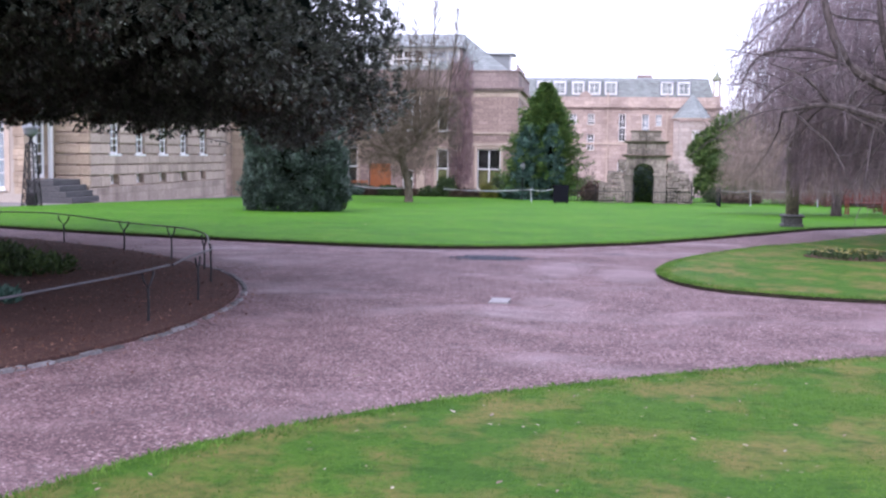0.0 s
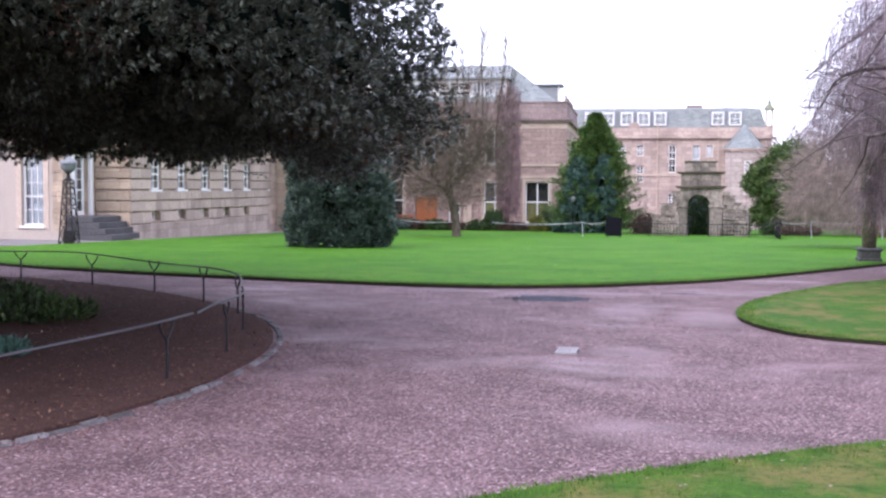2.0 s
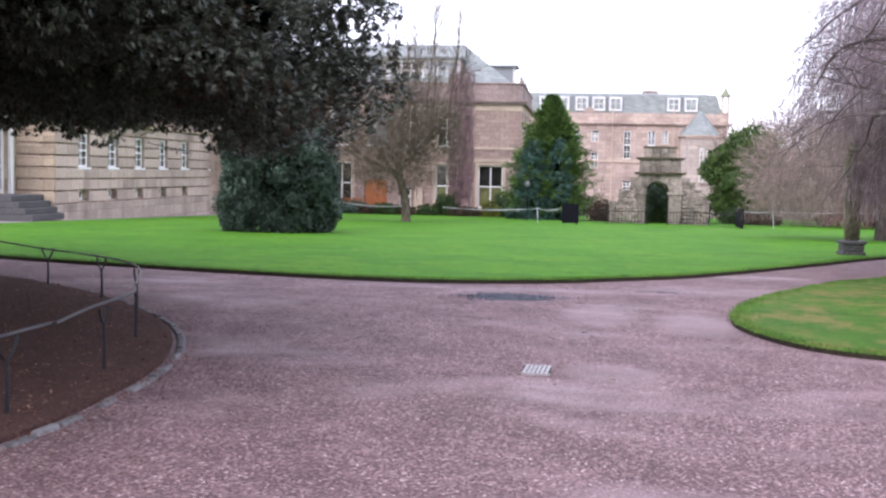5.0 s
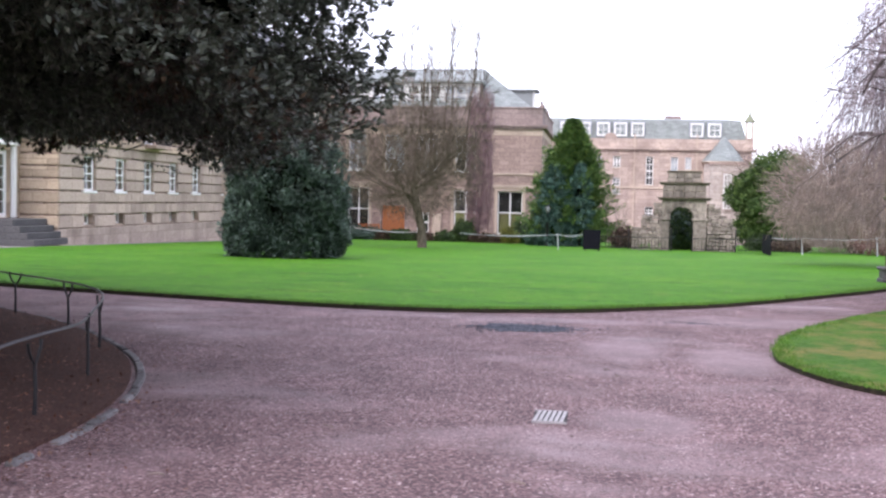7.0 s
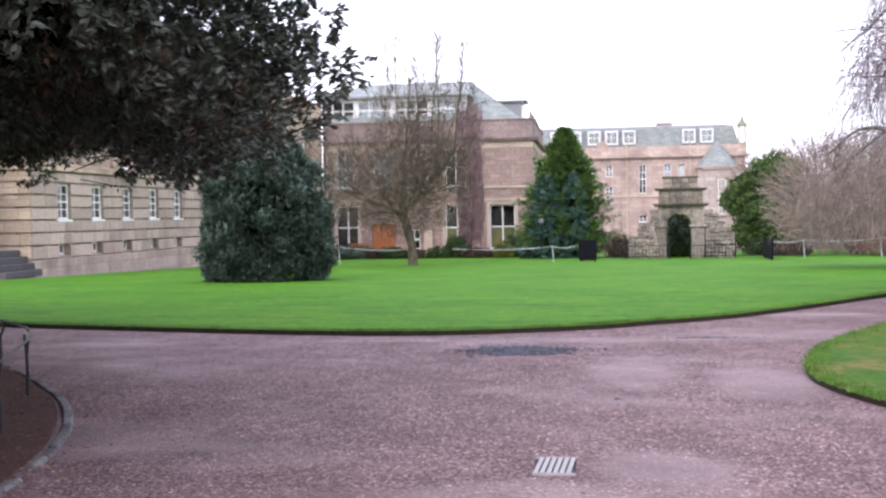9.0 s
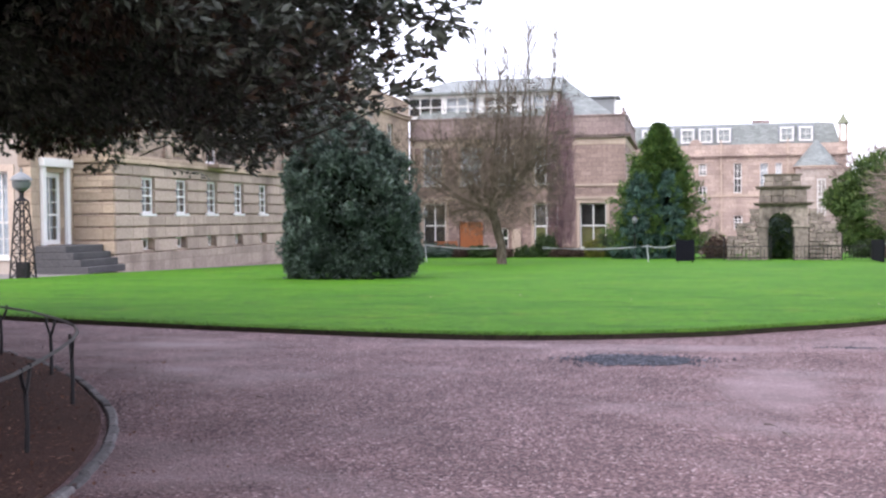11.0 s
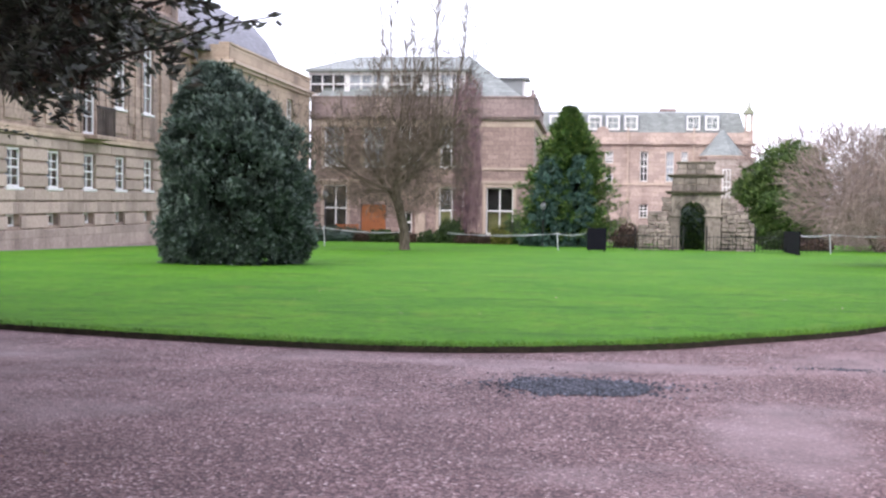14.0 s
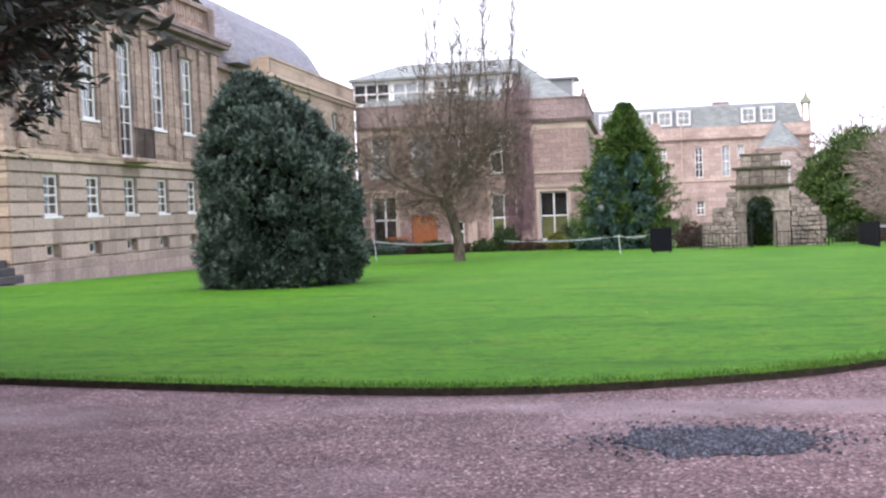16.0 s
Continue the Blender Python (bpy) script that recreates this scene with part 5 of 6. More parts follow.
for _ in range(900):
    # boughs over the dome, most on the side towards the lawn
    a = r.uniform(-1.15, 1.75) if r.random() < 0.88 else r.uniform(0, math.tau)
    v = r.random() ** 1.2
    size = r.uniform(0.3, 0.72)
    z = 1.95 + 7.2 * v
    R = oak_skin(a, v) - size * 0.8 - abs(r.gauss(0, 0.3))
    x, y = OX + R * math.cos(a), OY + R * math.sin(a)
    if z - size * 0.5 < oak_base(x, y, R, oak_reach(a)):
        continue
    oak_bough(Vector((x, y, z)), Vector((math.cos(a), math.sin(a), 0.15 + v)).normalized(), size, r, upper)
for _ in range(430):
    # drooping boughs of the underside
    a = r.uniform(-1.15, 1.75)
    edge = oak_reach(a)
    R = edge * math.sqrt(r.uniform(0.2, 0.96)) * 0.97
    x, y = OX + R * math.cos(a), OY + R * math.sin(a)
    size = r.uniform(0.25, 0.5)
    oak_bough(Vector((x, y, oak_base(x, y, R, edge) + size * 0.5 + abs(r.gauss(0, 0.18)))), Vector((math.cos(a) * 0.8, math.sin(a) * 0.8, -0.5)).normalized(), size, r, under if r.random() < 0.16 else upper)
for _ in range(1300):
    # thin outer sprays where the crown overhangs the drive
    a = r.uniform(-0.35, 0.75)
    R = oak_reach(a) * r.uniform(0.86, 1.0)
    x, y = OX + R * math.cos(a), OY + R * math.sin(a)
    oak_tuft(a, R, max(1.72, oak_base(x, y, R, oak_reach(a)) - 0.15) + abs(r.gauss(0, 0.5)), r)
for _ in range(150):
    # stray shoots that reach past the rim
    a = r.uniform(-0.15, 1.1)
    R0, z = oak_reach(a) * r.uniform(0.93, 1.0), r.uniform(1.8, 4.2)
    ln, d = r.uniform(0.25, 0.6), Vector((math.cos(a), math.sin(a), r.uniform(-0.25, 0.45)))
    p = Vector((OX + R0 * math.cos(a), OY + R0 * math.sin(a), z))
    if p.x > -2.3 and p.y < 0.9:
        continue
    gather(limbs, tube([p - d * 0.3, p + d * ln * 0.5 + rand_dir(r) * 0.04, p + d * ln], [0.008, 0.006, 0.003], 4))
    for k in range(7):
        tuft(upper, p + d * ln * (k + 0.5) / 7, d.normalized(), r, 3, 0.08, 0.03, 0.9)
crown_part("foliage", upper, OAK_LEAF, oak)
part("trunk", raw_mesh("trunk", *limbs, OAK_BARK), None, oak)
crown_part("shaded_foliage", under, OAK_UNDER, oak, "bronze-brown leaves of the lower sprays, darkened as shade")
# thin bearing twigs along the rim
tw = ([], [])
for _ in range(420):
    a = r.uniform(-1.0, 1.7)
    R, z = oak_reach(a) * r.uniform(0.7, 1.0), r.uniform(2.5, 4.4)
    p = Vector((OX + R * math.cos(a), OY + R * math.sin(a), z))
    if p.x > -1.75 and p.y < 0.2:
        continue
    d = Vector((math.cos(a), math.sin(a), r.uniform(-0.6, 0.3)))
    gather(tw, tube([p - d * 0.9 + Vector((0, 0, 0.25)), p - d * 0.4 + Vector((0, 0, 0.15)), p], [0.014, 0.009, 0.004], 4))
tagged(part("twig_mass", raw_mesh("twig_mass", *tw, OAK_BARK), None, oak), kind="stuff")


# ---- bare and weeping trees ----
def grow(store, p, d, length, radius, depth, r, rise=0.0, wander=0.35, kids=3, sides=5, tips=None):
    """A limb and its forks, thinning outwards."""
    pts, rad = [p], [radius]
    n = 4
    for i in range(n):
        d = (d + rand_dir(r) * wander * 0.5 + Vector((0, 0, rise * 0.25))).normalized()
        p = p + d * length / n
        pts.append(p)
        rad.append(radius * (1 - 0.55 * (i + 1) / n))
    gather(store, tube(pts, rad, sides if depth > 1 else 3))
    if depth <= 0:
        if tips is not None:
            tips.append((p, d))
        return
    for k in range(kids):
        j = r.randint(2, n)
        side = (d + rand_dir(r) * 0.95).normalized()
        grow(store, pts[j], side, length * r.uniform(0.5, 0.75), rad[j] * 0.62, depth - 1, r, rise, wander, kids, sides, tips)
    grow(store, pts[-1], d, length * 0.7, rad[-1] * 0.9, depth - 1, r, rise, wander, kids, sides, tips)


r = random.Random(21)
tx, ty = -6.65, 37.1
tz = ground_z(ty)
bare = thing("bare_tree", (tx, ty, tz), "leafless grey tree with tall upright shoots", "tree")
trunk, shoots = ([], []), ([], [])
gather(trunk, tube([(tx, ty, tz - 0.05), (tx - 0.02, ty, tz + 0.8), (tx - 0.3, ty, tz + 1.9), (tx - 0.35, ty, tz + 2.4)], [0.2, 0.165, 0.16, 0.15], 10))
fork = Vector((tx - 0.33, ty, tz + 2.1))
ends = []
for dx, dy, dz, ln, rr in ((-1.0, -0.2, 0.95, 2.2, 0.08), (-0.45, 0.4, 1.0, 2.5, 0.1), (0.2, -0.1, 1.0, 2.4, 0.09), (0.75, 0.2, 0.9, 2.0, 0.075), (-1.0, 0.2, 0.3, 1.7, 0.05), (1.0, -0.3, 0.35, 1.4, 0.045), (0.05, -0.5, 0.9, 2.0, 0.08), (-1.0, -0.4, 0.65, 2.2, 0.08), (0.6, 0.5, 1.0, 2.2, 0.08)):
    grow(trunk, fork + Vector((0, 0, r.uniform(-0.5, 0.2))), Vector((dx, dy, dz)).normalized(), ln * 1.12, rr, 3, r, 0.3, 0.6, 3, 5, ends)
for dx, base, top in ((-1.05, 5.2, 8.7), (-0.75, 5.3, 9.0), (0.3, 5.0, 8.0), (0.95, 5.2, 8.8), (1.25, 5.0, 9.2), (1.95, 4.8, 8.2), (2.1, 4.6, 8.6), (-0.1, 4.8, 7.2)):
    # tall leaders, each feathered with short side shoots
    p0, p1 = Vector((tx + dx * 0.8, ty + r.uniform(-0.4, 0.4), tz + base - 1.2)), Vector((tx + dx + r.uniform(-0.15, 0.15), ty + r.uniform(-0.4, 0.4), tz + top))
    bow = Vector((r.uniform(-0.2, 0.2), 0, 0))
    line = smooth_line([tuple(p0), tuple(p0.lerp(p1, 0.35) + bow), tuple(p0.lerp(p1, 0.7) - bow * 0.5), tuple(p1)], 4)
    gather(shoots, tube(line, [0.036 - 0.0024 * i for i in range(13)], 5))
    for _ in range(34):
        i = r.randrange(4, 12)
        q = line[i].lerp(line[i + 1], r.random())
        d = Vector((r.uniform(-0.9, 0.9), r.uniform(-0.7, 0.7), 1)).normalized() * r.uniform(0.5, 1.3)
        gather(shoots, tube([q, q + d * 0.3 + rand_dir(r) * 0.06, q + d * 0.65 + UP * 0.12, q + d * 0.8 + UP * 0.3], [0.011, 0.009, 0.007, 0.004], 3))
for p, d in ends:
    for _ in range(3):
        t = (d + rand_dir(r) * 0.9).normalized()
        gather(shoots, tube([p - d * 0.1, p + t * 0.2 + rand_dir(r) * 0.05, p + t * 0.4], [0.010, 0.008, 0.004], 3))
for _ in range(11000):
    u = rand_dir(r) * r.random() ** 0.42
    if noise.noise(u * 2.4 + Vector((0, 5.0, 0))) < -0.22:
        continue
    p = fork + Vector((u.x * (2.75 - 0.5 * u.z) - 0.1, u.y * 2.3, u.z * 2.35 + 1.35))
    d = (rand_dir(r) + Vector((u.x * 0.5, u.y * 0.5, 0.15))).normalized()
    gather(shoots, tube([p, p + d * 0.22 + rand_dir(r) * 0.05, p + d * 0.42 + rand_dir(r) * 0.1], [0.007, 0.0055, 0.003], 3))
part("trunk", raw_mesh("trunk", *trunk, GREY_BARK), None, bare)
tagged(part("twig_mass", raw_mesh("twig_mass", *shoots, TWIG_GREY), None, bare), kind="stuff")

# upright purple-twigged tree against the wall
purple = thing("upright_tree", (-6.7, 56.5, ground_z(56)), "slender upright tree with purple-brown bare twigs", "tree")
stems, fine = ([], []), ([], [])
z0 = ground_z(56)
for k in range(5):
    a = k * 1.3
    gather(stems, tube([(-6.7 + 0.15 * math.cos(a), 56.5 + 0.15 * math.sin(a), z0), (-6.7 + 0.35 * math.cos(a), 56.5 + 0.35 * math.sin(a), z0 + 3), (-6.7 + 0.6 * math.cos(a), 56.5 + 0.6 * math.sin(a), z0 + 7)], [0.08, 0.06, 0.015], 6))
for _ in range(1700):
    a, q, z = r.uniform(0, math.tau), 0.78 * math.sqrt(r.random()), r.uniform(0.6, 8.0)
    p = Vector((-6.5 + q * math.cos(a), 56.5 + q * math.sin(a), z0 + z))
    gather(fine, tube([p, p + Vector((r.uniform(-0.12, 0.12), r.uniform(-0.12, 0.12), 0.5)), p + Vector((r.uniform(-0.2, 0.2), r.uniform(-0.2, 0.2), r.uniform(0.7, 1.0)))], [0.012, 0.009, 0.004], 3))
part("trunk", raw_mesh("trunk", *stems, TWIG_PURPLE), None, purple)
tagged(part("twig_mass", raw_mesh("twig_mass", *fine, TWIG_PURPLE), None, purple), kind="stuff")


def weeping(name, x, y, limbs_spec, hang, label, twig_mat, seed, thick):
    """A weeping tree: arching limbs and long hanging twigs."""
    r = random.Random(seed)
    z = ground_z(y)
    ob = thing(name, (x, y, z), label, "tree", "weeping trees")
    wood, fine = ([], []), ([], [])
    gather(wood, tube([(x, y, z - 0.1), (x, y, z + 0.6), (x - 0.1, y, z + 1.6), (x - 0.1, y + 0.1, z + 2.8)], [thick * 1.3, thick, thick * 0.9, thick * 0.7], 10))
    for pts, rad in limbs_spec:
        line = smooth_line(pts, 5)
        n = len(line)
        gather(wood, tube(line, [rad * (1 - 0.8 * i / n) for i in range(n)], 7))
        for i in range(2, n):
            for _ in range(1):
                d = Vector((r.uniform(-1, 1), r.uniform(-1, 1), r.uniform(-0.35, 0.35))).normalized()
                grow(wood, line[i], d, r.uniform(0.6, 1.5), rad * 0.2, 1, r, -0.3, 0.6, 2, 4)
    for cx_, cy_, rx_, ry_, top, low, count in hang:
        for _ in range(count):
            a, q = r.uniform(0, math.tau), math.sqrt(r.random())
            px_, py_ = cx_ + rx_ * q * math.cos(a), cy_ + ry_ * q * math.sin(a)
            crown = low + (top - low) * math.sqrt(max(0.0, 1 - (q * 0.96) ** 2))
            z_top = low + (crown - low) * r.uniform(0.25, 1.0)
            ln = min(r.uniform(1.1, 2.8), max(0.25, z_top - low + r.uniform(-0.1, 0.3)))
            p = Vector((px_, py_, z_top))
            if r.random() < 0.3:
                ln *= 0.45
            b = a + r.uniform(-1.2, 1.2)
            o = Vector((math.cos(b), math.sin(b), 0)) * r.uniform(0.05, 0.6)
            pts = [p, p + o * 0.6 + Vector((0, 0, 0.06 - 0.08 * ln)), p + o + Vector((r.uniform(-0.12, 0.12), r.uniform(-0.12, 0.12), -0.45 * ln)), p + o * 1.15 + Vector((r.uniform(-0.2, 0.2), r.uniform(-0.2, 0.2), -ln))]
            gather(fine, tube(pts, [0.008, 0.006, 0.004, 0.003], 3))
            for _ in range(2):
                q2 = pts[r.randint(1, 2)]
                gather(fine, tube([q2, q2 + Vector((r.uniform(-0.2, 0.2), r.uniform(-0.2, 0.2), r.uniform(-0.2, 0.08))), q2 + Vector((r.uniform(-0.3, 0.3), r.uniform(-0.3, 0.3), r.uniform(-0.5, 0.0)))], [0.005, 0.004, 0.002], 3))
    part("trunk", raw_mesh("trunk", *wood, WEEP_BARK), None, ob)
    tagged(part("twig_mass", raw_mesh("twig_mass", *fine, twig_mat), None, ob), kind="stuff")


weeping("weeping_tree", 10.2, 10.0, [
    ([(10.1, 9.9, 2.0), (8.3, 8.6, 2.45), (6.4, 7.6, 2.85), (5.45, 7.4, 3.4), (5.05, 7.4, 4.4), (4.95, 7.6, 5.4)], 0.15),
    ([(10.1, 9.9, 1.7), (8.2, 8.2, 2.15), (6.3, 7.4, 2.35), (5.2, 7.2, 2.62), (4.4, 7.2, 2.5)], 0.12),
    ([(10.1, 10.0, 2.8), (9.0, 10.5, 4.4), (7.4, 10.8, 5.6), (6.0, 11.0, 5.4), (5.0, 11.0, 4.6)], 0.15),
    ([(10.1, 10.0, 2.8), (10.0, 8.0, 4.6), (9.2, 6.6, 5.2), (8.2, 5.6, 4.6)], 0.13),
    ([(5.45, 7.4, 3.4), (4.8, 7.6, 3.6), (4.1, 7.9, 3.5), (3.8, 8.1, 3.0)], 0.05),
    ([(5.2, 7.2, 2.62), (4.7, 7.1, 3.1), (4.2, 7.2, 3.3)], 0.04),
    ([(6.4, 7.6, 2.85), (6.0, 7.3, 3.9), (5.9, 7.2, 5.0), (6.1, 7.2, 6.0)], 0.07)],
    [(8.9, 11.2, 4.0, 3.0, 8.2, 2.2, 4000), (9.9, 11.2, 3.3, 3.4, 6.5, 0.9, 2400), (5.75, 10.6, 1.5, 2.0, 6.8, 2.6, 1200), (8.8, 8.0, 2.6, 1.8, 7.5, 3.4, 1300), (7.2, 12.6, 1.6, 1.2, 5.0, 1.0, 1000)],
    "old weeping tree with mauve-grey hanging bare twigs", TWIG_MAUVE, 31, 0.3)
weeping("weeping_tree", 9.6, 27.0, [
    ([(9.5, 27.0, 2.2), (8.6, 26.6, 3.4), (7.6, 26.3, 3.6), (6.7, 26.2, 2.9)], 0.09),
    ([(9.5, 27.0, 2.2), (10.4, 26.6, 3.6), (11.6, 26.5, 3.8), (12.6, 26.4, 3.0)], 0.09)],
    [(9.8, 27.0, 3.9, 2.6, 4.4, 0.5, 3300)],
    "low weeping tree with tan and pinkish hanging twigs", TWIG_TAN, 33, 0.16)

# clump beyond: leafless brown tree and red shrub
for name, lab, spec, mat, seed in (("brown_tree", "large leafless tan-brown tree with fine twigs", (13.0, 51, 4.2, 5.6), TWIG_TAN, 41), ("red_shrub", "low red-stemmed shrub behind the lawn", (13.2, 46.0, 1.6, 1.9), TWIG_RED, 43), ("brown_tree", "tall bare tree standing behind the lawn", (19.5, 56, 4.6, 7.5), TWIG_MAUVE, 45), ("red_shrub", "reddish-brown twiggy shrub by the bench", (12.8, 31.5, 1.2, 1.0), TWIG_RED, 47)):
    r = random.Random(seed)
    x, y, w, h = spec
    z = ground_z(y)
    ob = thing(name, (x, y, z), lab, "tree" if "tree" in name else "shrub")
    wood, fine = ([], []), ([], [])
    for k in range(7):
        a = math.tau * k / 7
        grow(wood, Vector((x + 0.1 * math.cos(a), y + 0.1 * math.sin(a), z)), Vector((0.6 * math.cos(a), 0.6 * math.sin(a), 1)).normalized(), h * 0.45, 0.03 * h, 2, r, 0.4, 0.4, 3, 5)
    for _ in range(6500 if w > 2 else 1400):
        d = rand_dir(r)
        k = (1 - 0.6 * r.random() ** 2) * (1 + 0.15 * noise.noise(d * 3))
        p = Vector((x + d.x * w * k, y + d.y * w * k * 0.8, z + h * 0.5 + d.z * h * 0.5 * k))
        if p.z < z + 0.1:
            continue
        t = (d + rand_dir(r) * 0.8 + Vector((0, 0, 0.3))).normalized()
        ln = 0.12 * h * r.uniform(0.6, 1.3)
        gather(fine, tube([p - t * ln * 0.4, p + t * ln * 0.3 + rand_dir(r) * 0.05, p + t * ln], [0.011, 0.009, 0.005], 3))
    part("stem", raw_mesh("stem", *wood, GREY_BARK), None, ob)
    tagged(part("twig_mass", raw_mesh("twig_mass", *fine, mat), None, ob), kind="stuff")

# conifers by the corner of the main block
r = random.Random(61)


def conifer(name, x, y, w, h, mat, label, droop, n, seed, peak=1.0):
    z = ground_z(y) + 0.05
    ob = thing(name, (x, y, z), label, "conifer", "conifers")
    part("trunk", raw_mesh("trunk", *tube([(x, y, z - 0.1), (x, y, z + h * 0.5), (x, y, z + h * 0.93)], [0.14, 0.1, 0.02], 8), OAK_BARK), None, ob)
    st = ([], [])
    for _ in range(n // 11):
        v = r.random() ** 1.15
        a = r.uniform(0, math.tau)
        R = w * (1 - v) ** (0.8 * peak) * r.uniform(0.72, 1.12) + 0.08
        R *= 1 + 0.55 * noise.noise(Vector((math.cos(a) * 2, math.sin(a) * 2, v * 9 + seed)))
        root = Vector((x, y, z + 0.1 + v * h * 0.97))
        out = Vector((math.cos(a), math.sin(a), 0))
        for s in range(11):
            q = 0.3 + 0.7 * s / 10
            p = root + out * R * q + Vector((0, 0, droop * 0.45 * R * q * q)) + rand_dir(r) * 0.09
            spray(st, p, (out + Vector((0, 0, droop))).normalized(), r, 6, 0.2, 0.06, 0.7)
    # filler in near-black, painted shade between the branches
    inner_mass("filler_core", (x, y, z + h * 0.42), (w * 0.36, w * 0.36, h * 0.34), CROWN_SHADE, ob, seed)
    crown_part("foliage", st, mat, ob)


conifer("conifer", -1.15, 51.5, 2.6, 6.5, YELLOW_FIR, "tall yellow-green conifer by the building corner", 0.35, 15000, 3.0, 0.88)
conifer("conifer", -1.95, 50.2, 1.1, 4.2, BLUE_FIR, "blue-green weeping conifer on the lawn's far edge", -0.7, 3600, 5.0, 0.6)
conifer("conifer", -0.7, 50.0, 0.8, 4.2, BLUE_FIR, "drooping blue-green conifer beside a taller one", -0.7, 2400, 8.0, 0.6)

# round dark tree beyond the ruin, with layered tops
pine = thing("dark_pine", (10.2, 60, ground_z(60)), "dark rounded pine with layered yellow-green tops", "tree")
z = ground_z(60)
part("trunk", raw_mesh("trunk", *tube([(10.2, 60, z - 0.1), (10.0, 60, z + 2), (10.1, 60, z + 4)], [0.22, 0.17, 0.08], 8), OAK_BARK), None, pine)
store = ([], [])
for k, (dx, dz, w, h) in enumerate(((0.5, 4.7, 1.5, 0.9), (-0.6, 3.9, 1.4, 0.8), (-1.3, 3.1, 1.2, 0.8), (0.9, 3.4, 1.4, 1.0), (-0.2, 2.6, 1.8, 1.0), (0.3, 1.6, 1.7, 1.0), (-0.9, 1.2, 1.2, 0.9), (0.9, 0.9, 1.2, 0.9))):
    mound(store, r, (10.1 + dx, 60 + 0.3 * math.sin(k), z + dz), (w, w, h), 620, 5, 0.24, 0.08, 0.4, z + 0.1, 0.2, k)
    inner_mass("filler_core", (10.1 + dx, 60 + 0.3 * math.sin(k), z + dz - 0.1), (w * 0.75, w * 0.75, h * 0.7), PINE, pine, k)
crown_part("foliage", store, PINE, pine)

# clipped yew seen through the arch
yew = thing("clipped_yew", (4.2, 48.6, ground_z(48.6)), "rounded dark green yew behind the arch", "bush")
zy = ground_z(48.6) + 0.05
inner_mass("filler_core", (4.2, 48.6, zy + 0.95), (0.7, 0.6, 0.95), HOLLY, yew, 4.0, zy)
store = ([], [])
mound(store, r, (4.2, 48.6, zy + 1.0), (0.82, 0.72, 1.08), 900, 6, 0.14, 0.06, 0.3, zy, 0.12, 4.0)
crown_part("foliage", store, SHRUB, yew)

# shrubs along the main block and round the ruin
for x, y, w, d, h, mat, lab in ((-13.4, 55.5, 1.9, 0.6, 0.75, HOLLY, "clipped dark green hedge along the building"), (-10.6, 55.0, 0.75, 0.6, 0.62, SHRUB, "rounded green shrub in the border"), (-9.6, 55.2, 0.7, 0.5, 0.5, HEATH, "low brown heather in the border"), (-8.1, 55.4, 0.8, 0.6, 0.6, SHRUB, "leafy green shrub in the border"), (-7.2, 55.6, 0.6, 0.5, 1.25, SHRUB, "upright green shrub below the window"), (-6.0, 55.2, 0.9, 0.5, 0.5, HEATH, "brown heather mat in the border"), (-4.55, 54.5, 0.45, 0.4, 0.8, GOLD, "small golden-yellow shrub in the border"), (-3.6, 56.0, 1.1, 0.8, 1.35, SHRUB, "spreading green shrub by the corner window"), (-11.7, 55.3, 0.5, 0.4, 0.5, HEATH, "grey-brown low shrub in the border"), (1.6, 49.5, 0.7, 0.5, 1.0, HEATH, "bare brown shrub near the ruin"), (5.9, 48.5, 0.9, 0.6, 1.0, SHRUB, "green shrub behind the ruined wall"), (8.6, 52.0, 0.8, 0.6, 0.8, SHRUB, "green shrub in the far bed"), (9.6, 50.0, 1.0, 0.7, 0.55, HEATH, "low brown shrub in the far bed"), (15.5, 47.5, 1.4, 0.9, 1.3, HEATH, "brown twiggy shrub under the trees")):
    z = ground_z(y) + 0.03
    ob = thing("shrub", (x, y, z), lab, "shrub", "border shrubs")
    st = ([], [])
    mound(st, r, (x, y, z + h * 0.42), (w, d, h * 0.6), 420, 6, 0.13, 0.055, 0.5, z, 0.25, x)
    inner_mass("filler_core", (x, y, z + h * 0.38), (w * 0.8, d * 0.8, h * 0.48), mat, ob, x, z)
    crown_part("foliage", st, mat, ob)
# small bare shrub trained on the far wing
r = random.Random(71)
climber = thing("bare_climber", (1.3, 50.5, ground_z(50.5)), "bare brown climbing shrub beside the conifer", "shrub")
wood = ([], [])
for k in range(9):
    grow(wood, Vector((0.7 + 0.12 * k, 50.5, ground_z(50.5))), Vector((r.uniform(-0.2, 0.25), 0, 1)).normalized(), 1.5, 0.022, 2, r, 0.7, 0.4, 3, 4)
part("stem", raw_mesh("stem", *wood, TWIG_TAN), None, climber)

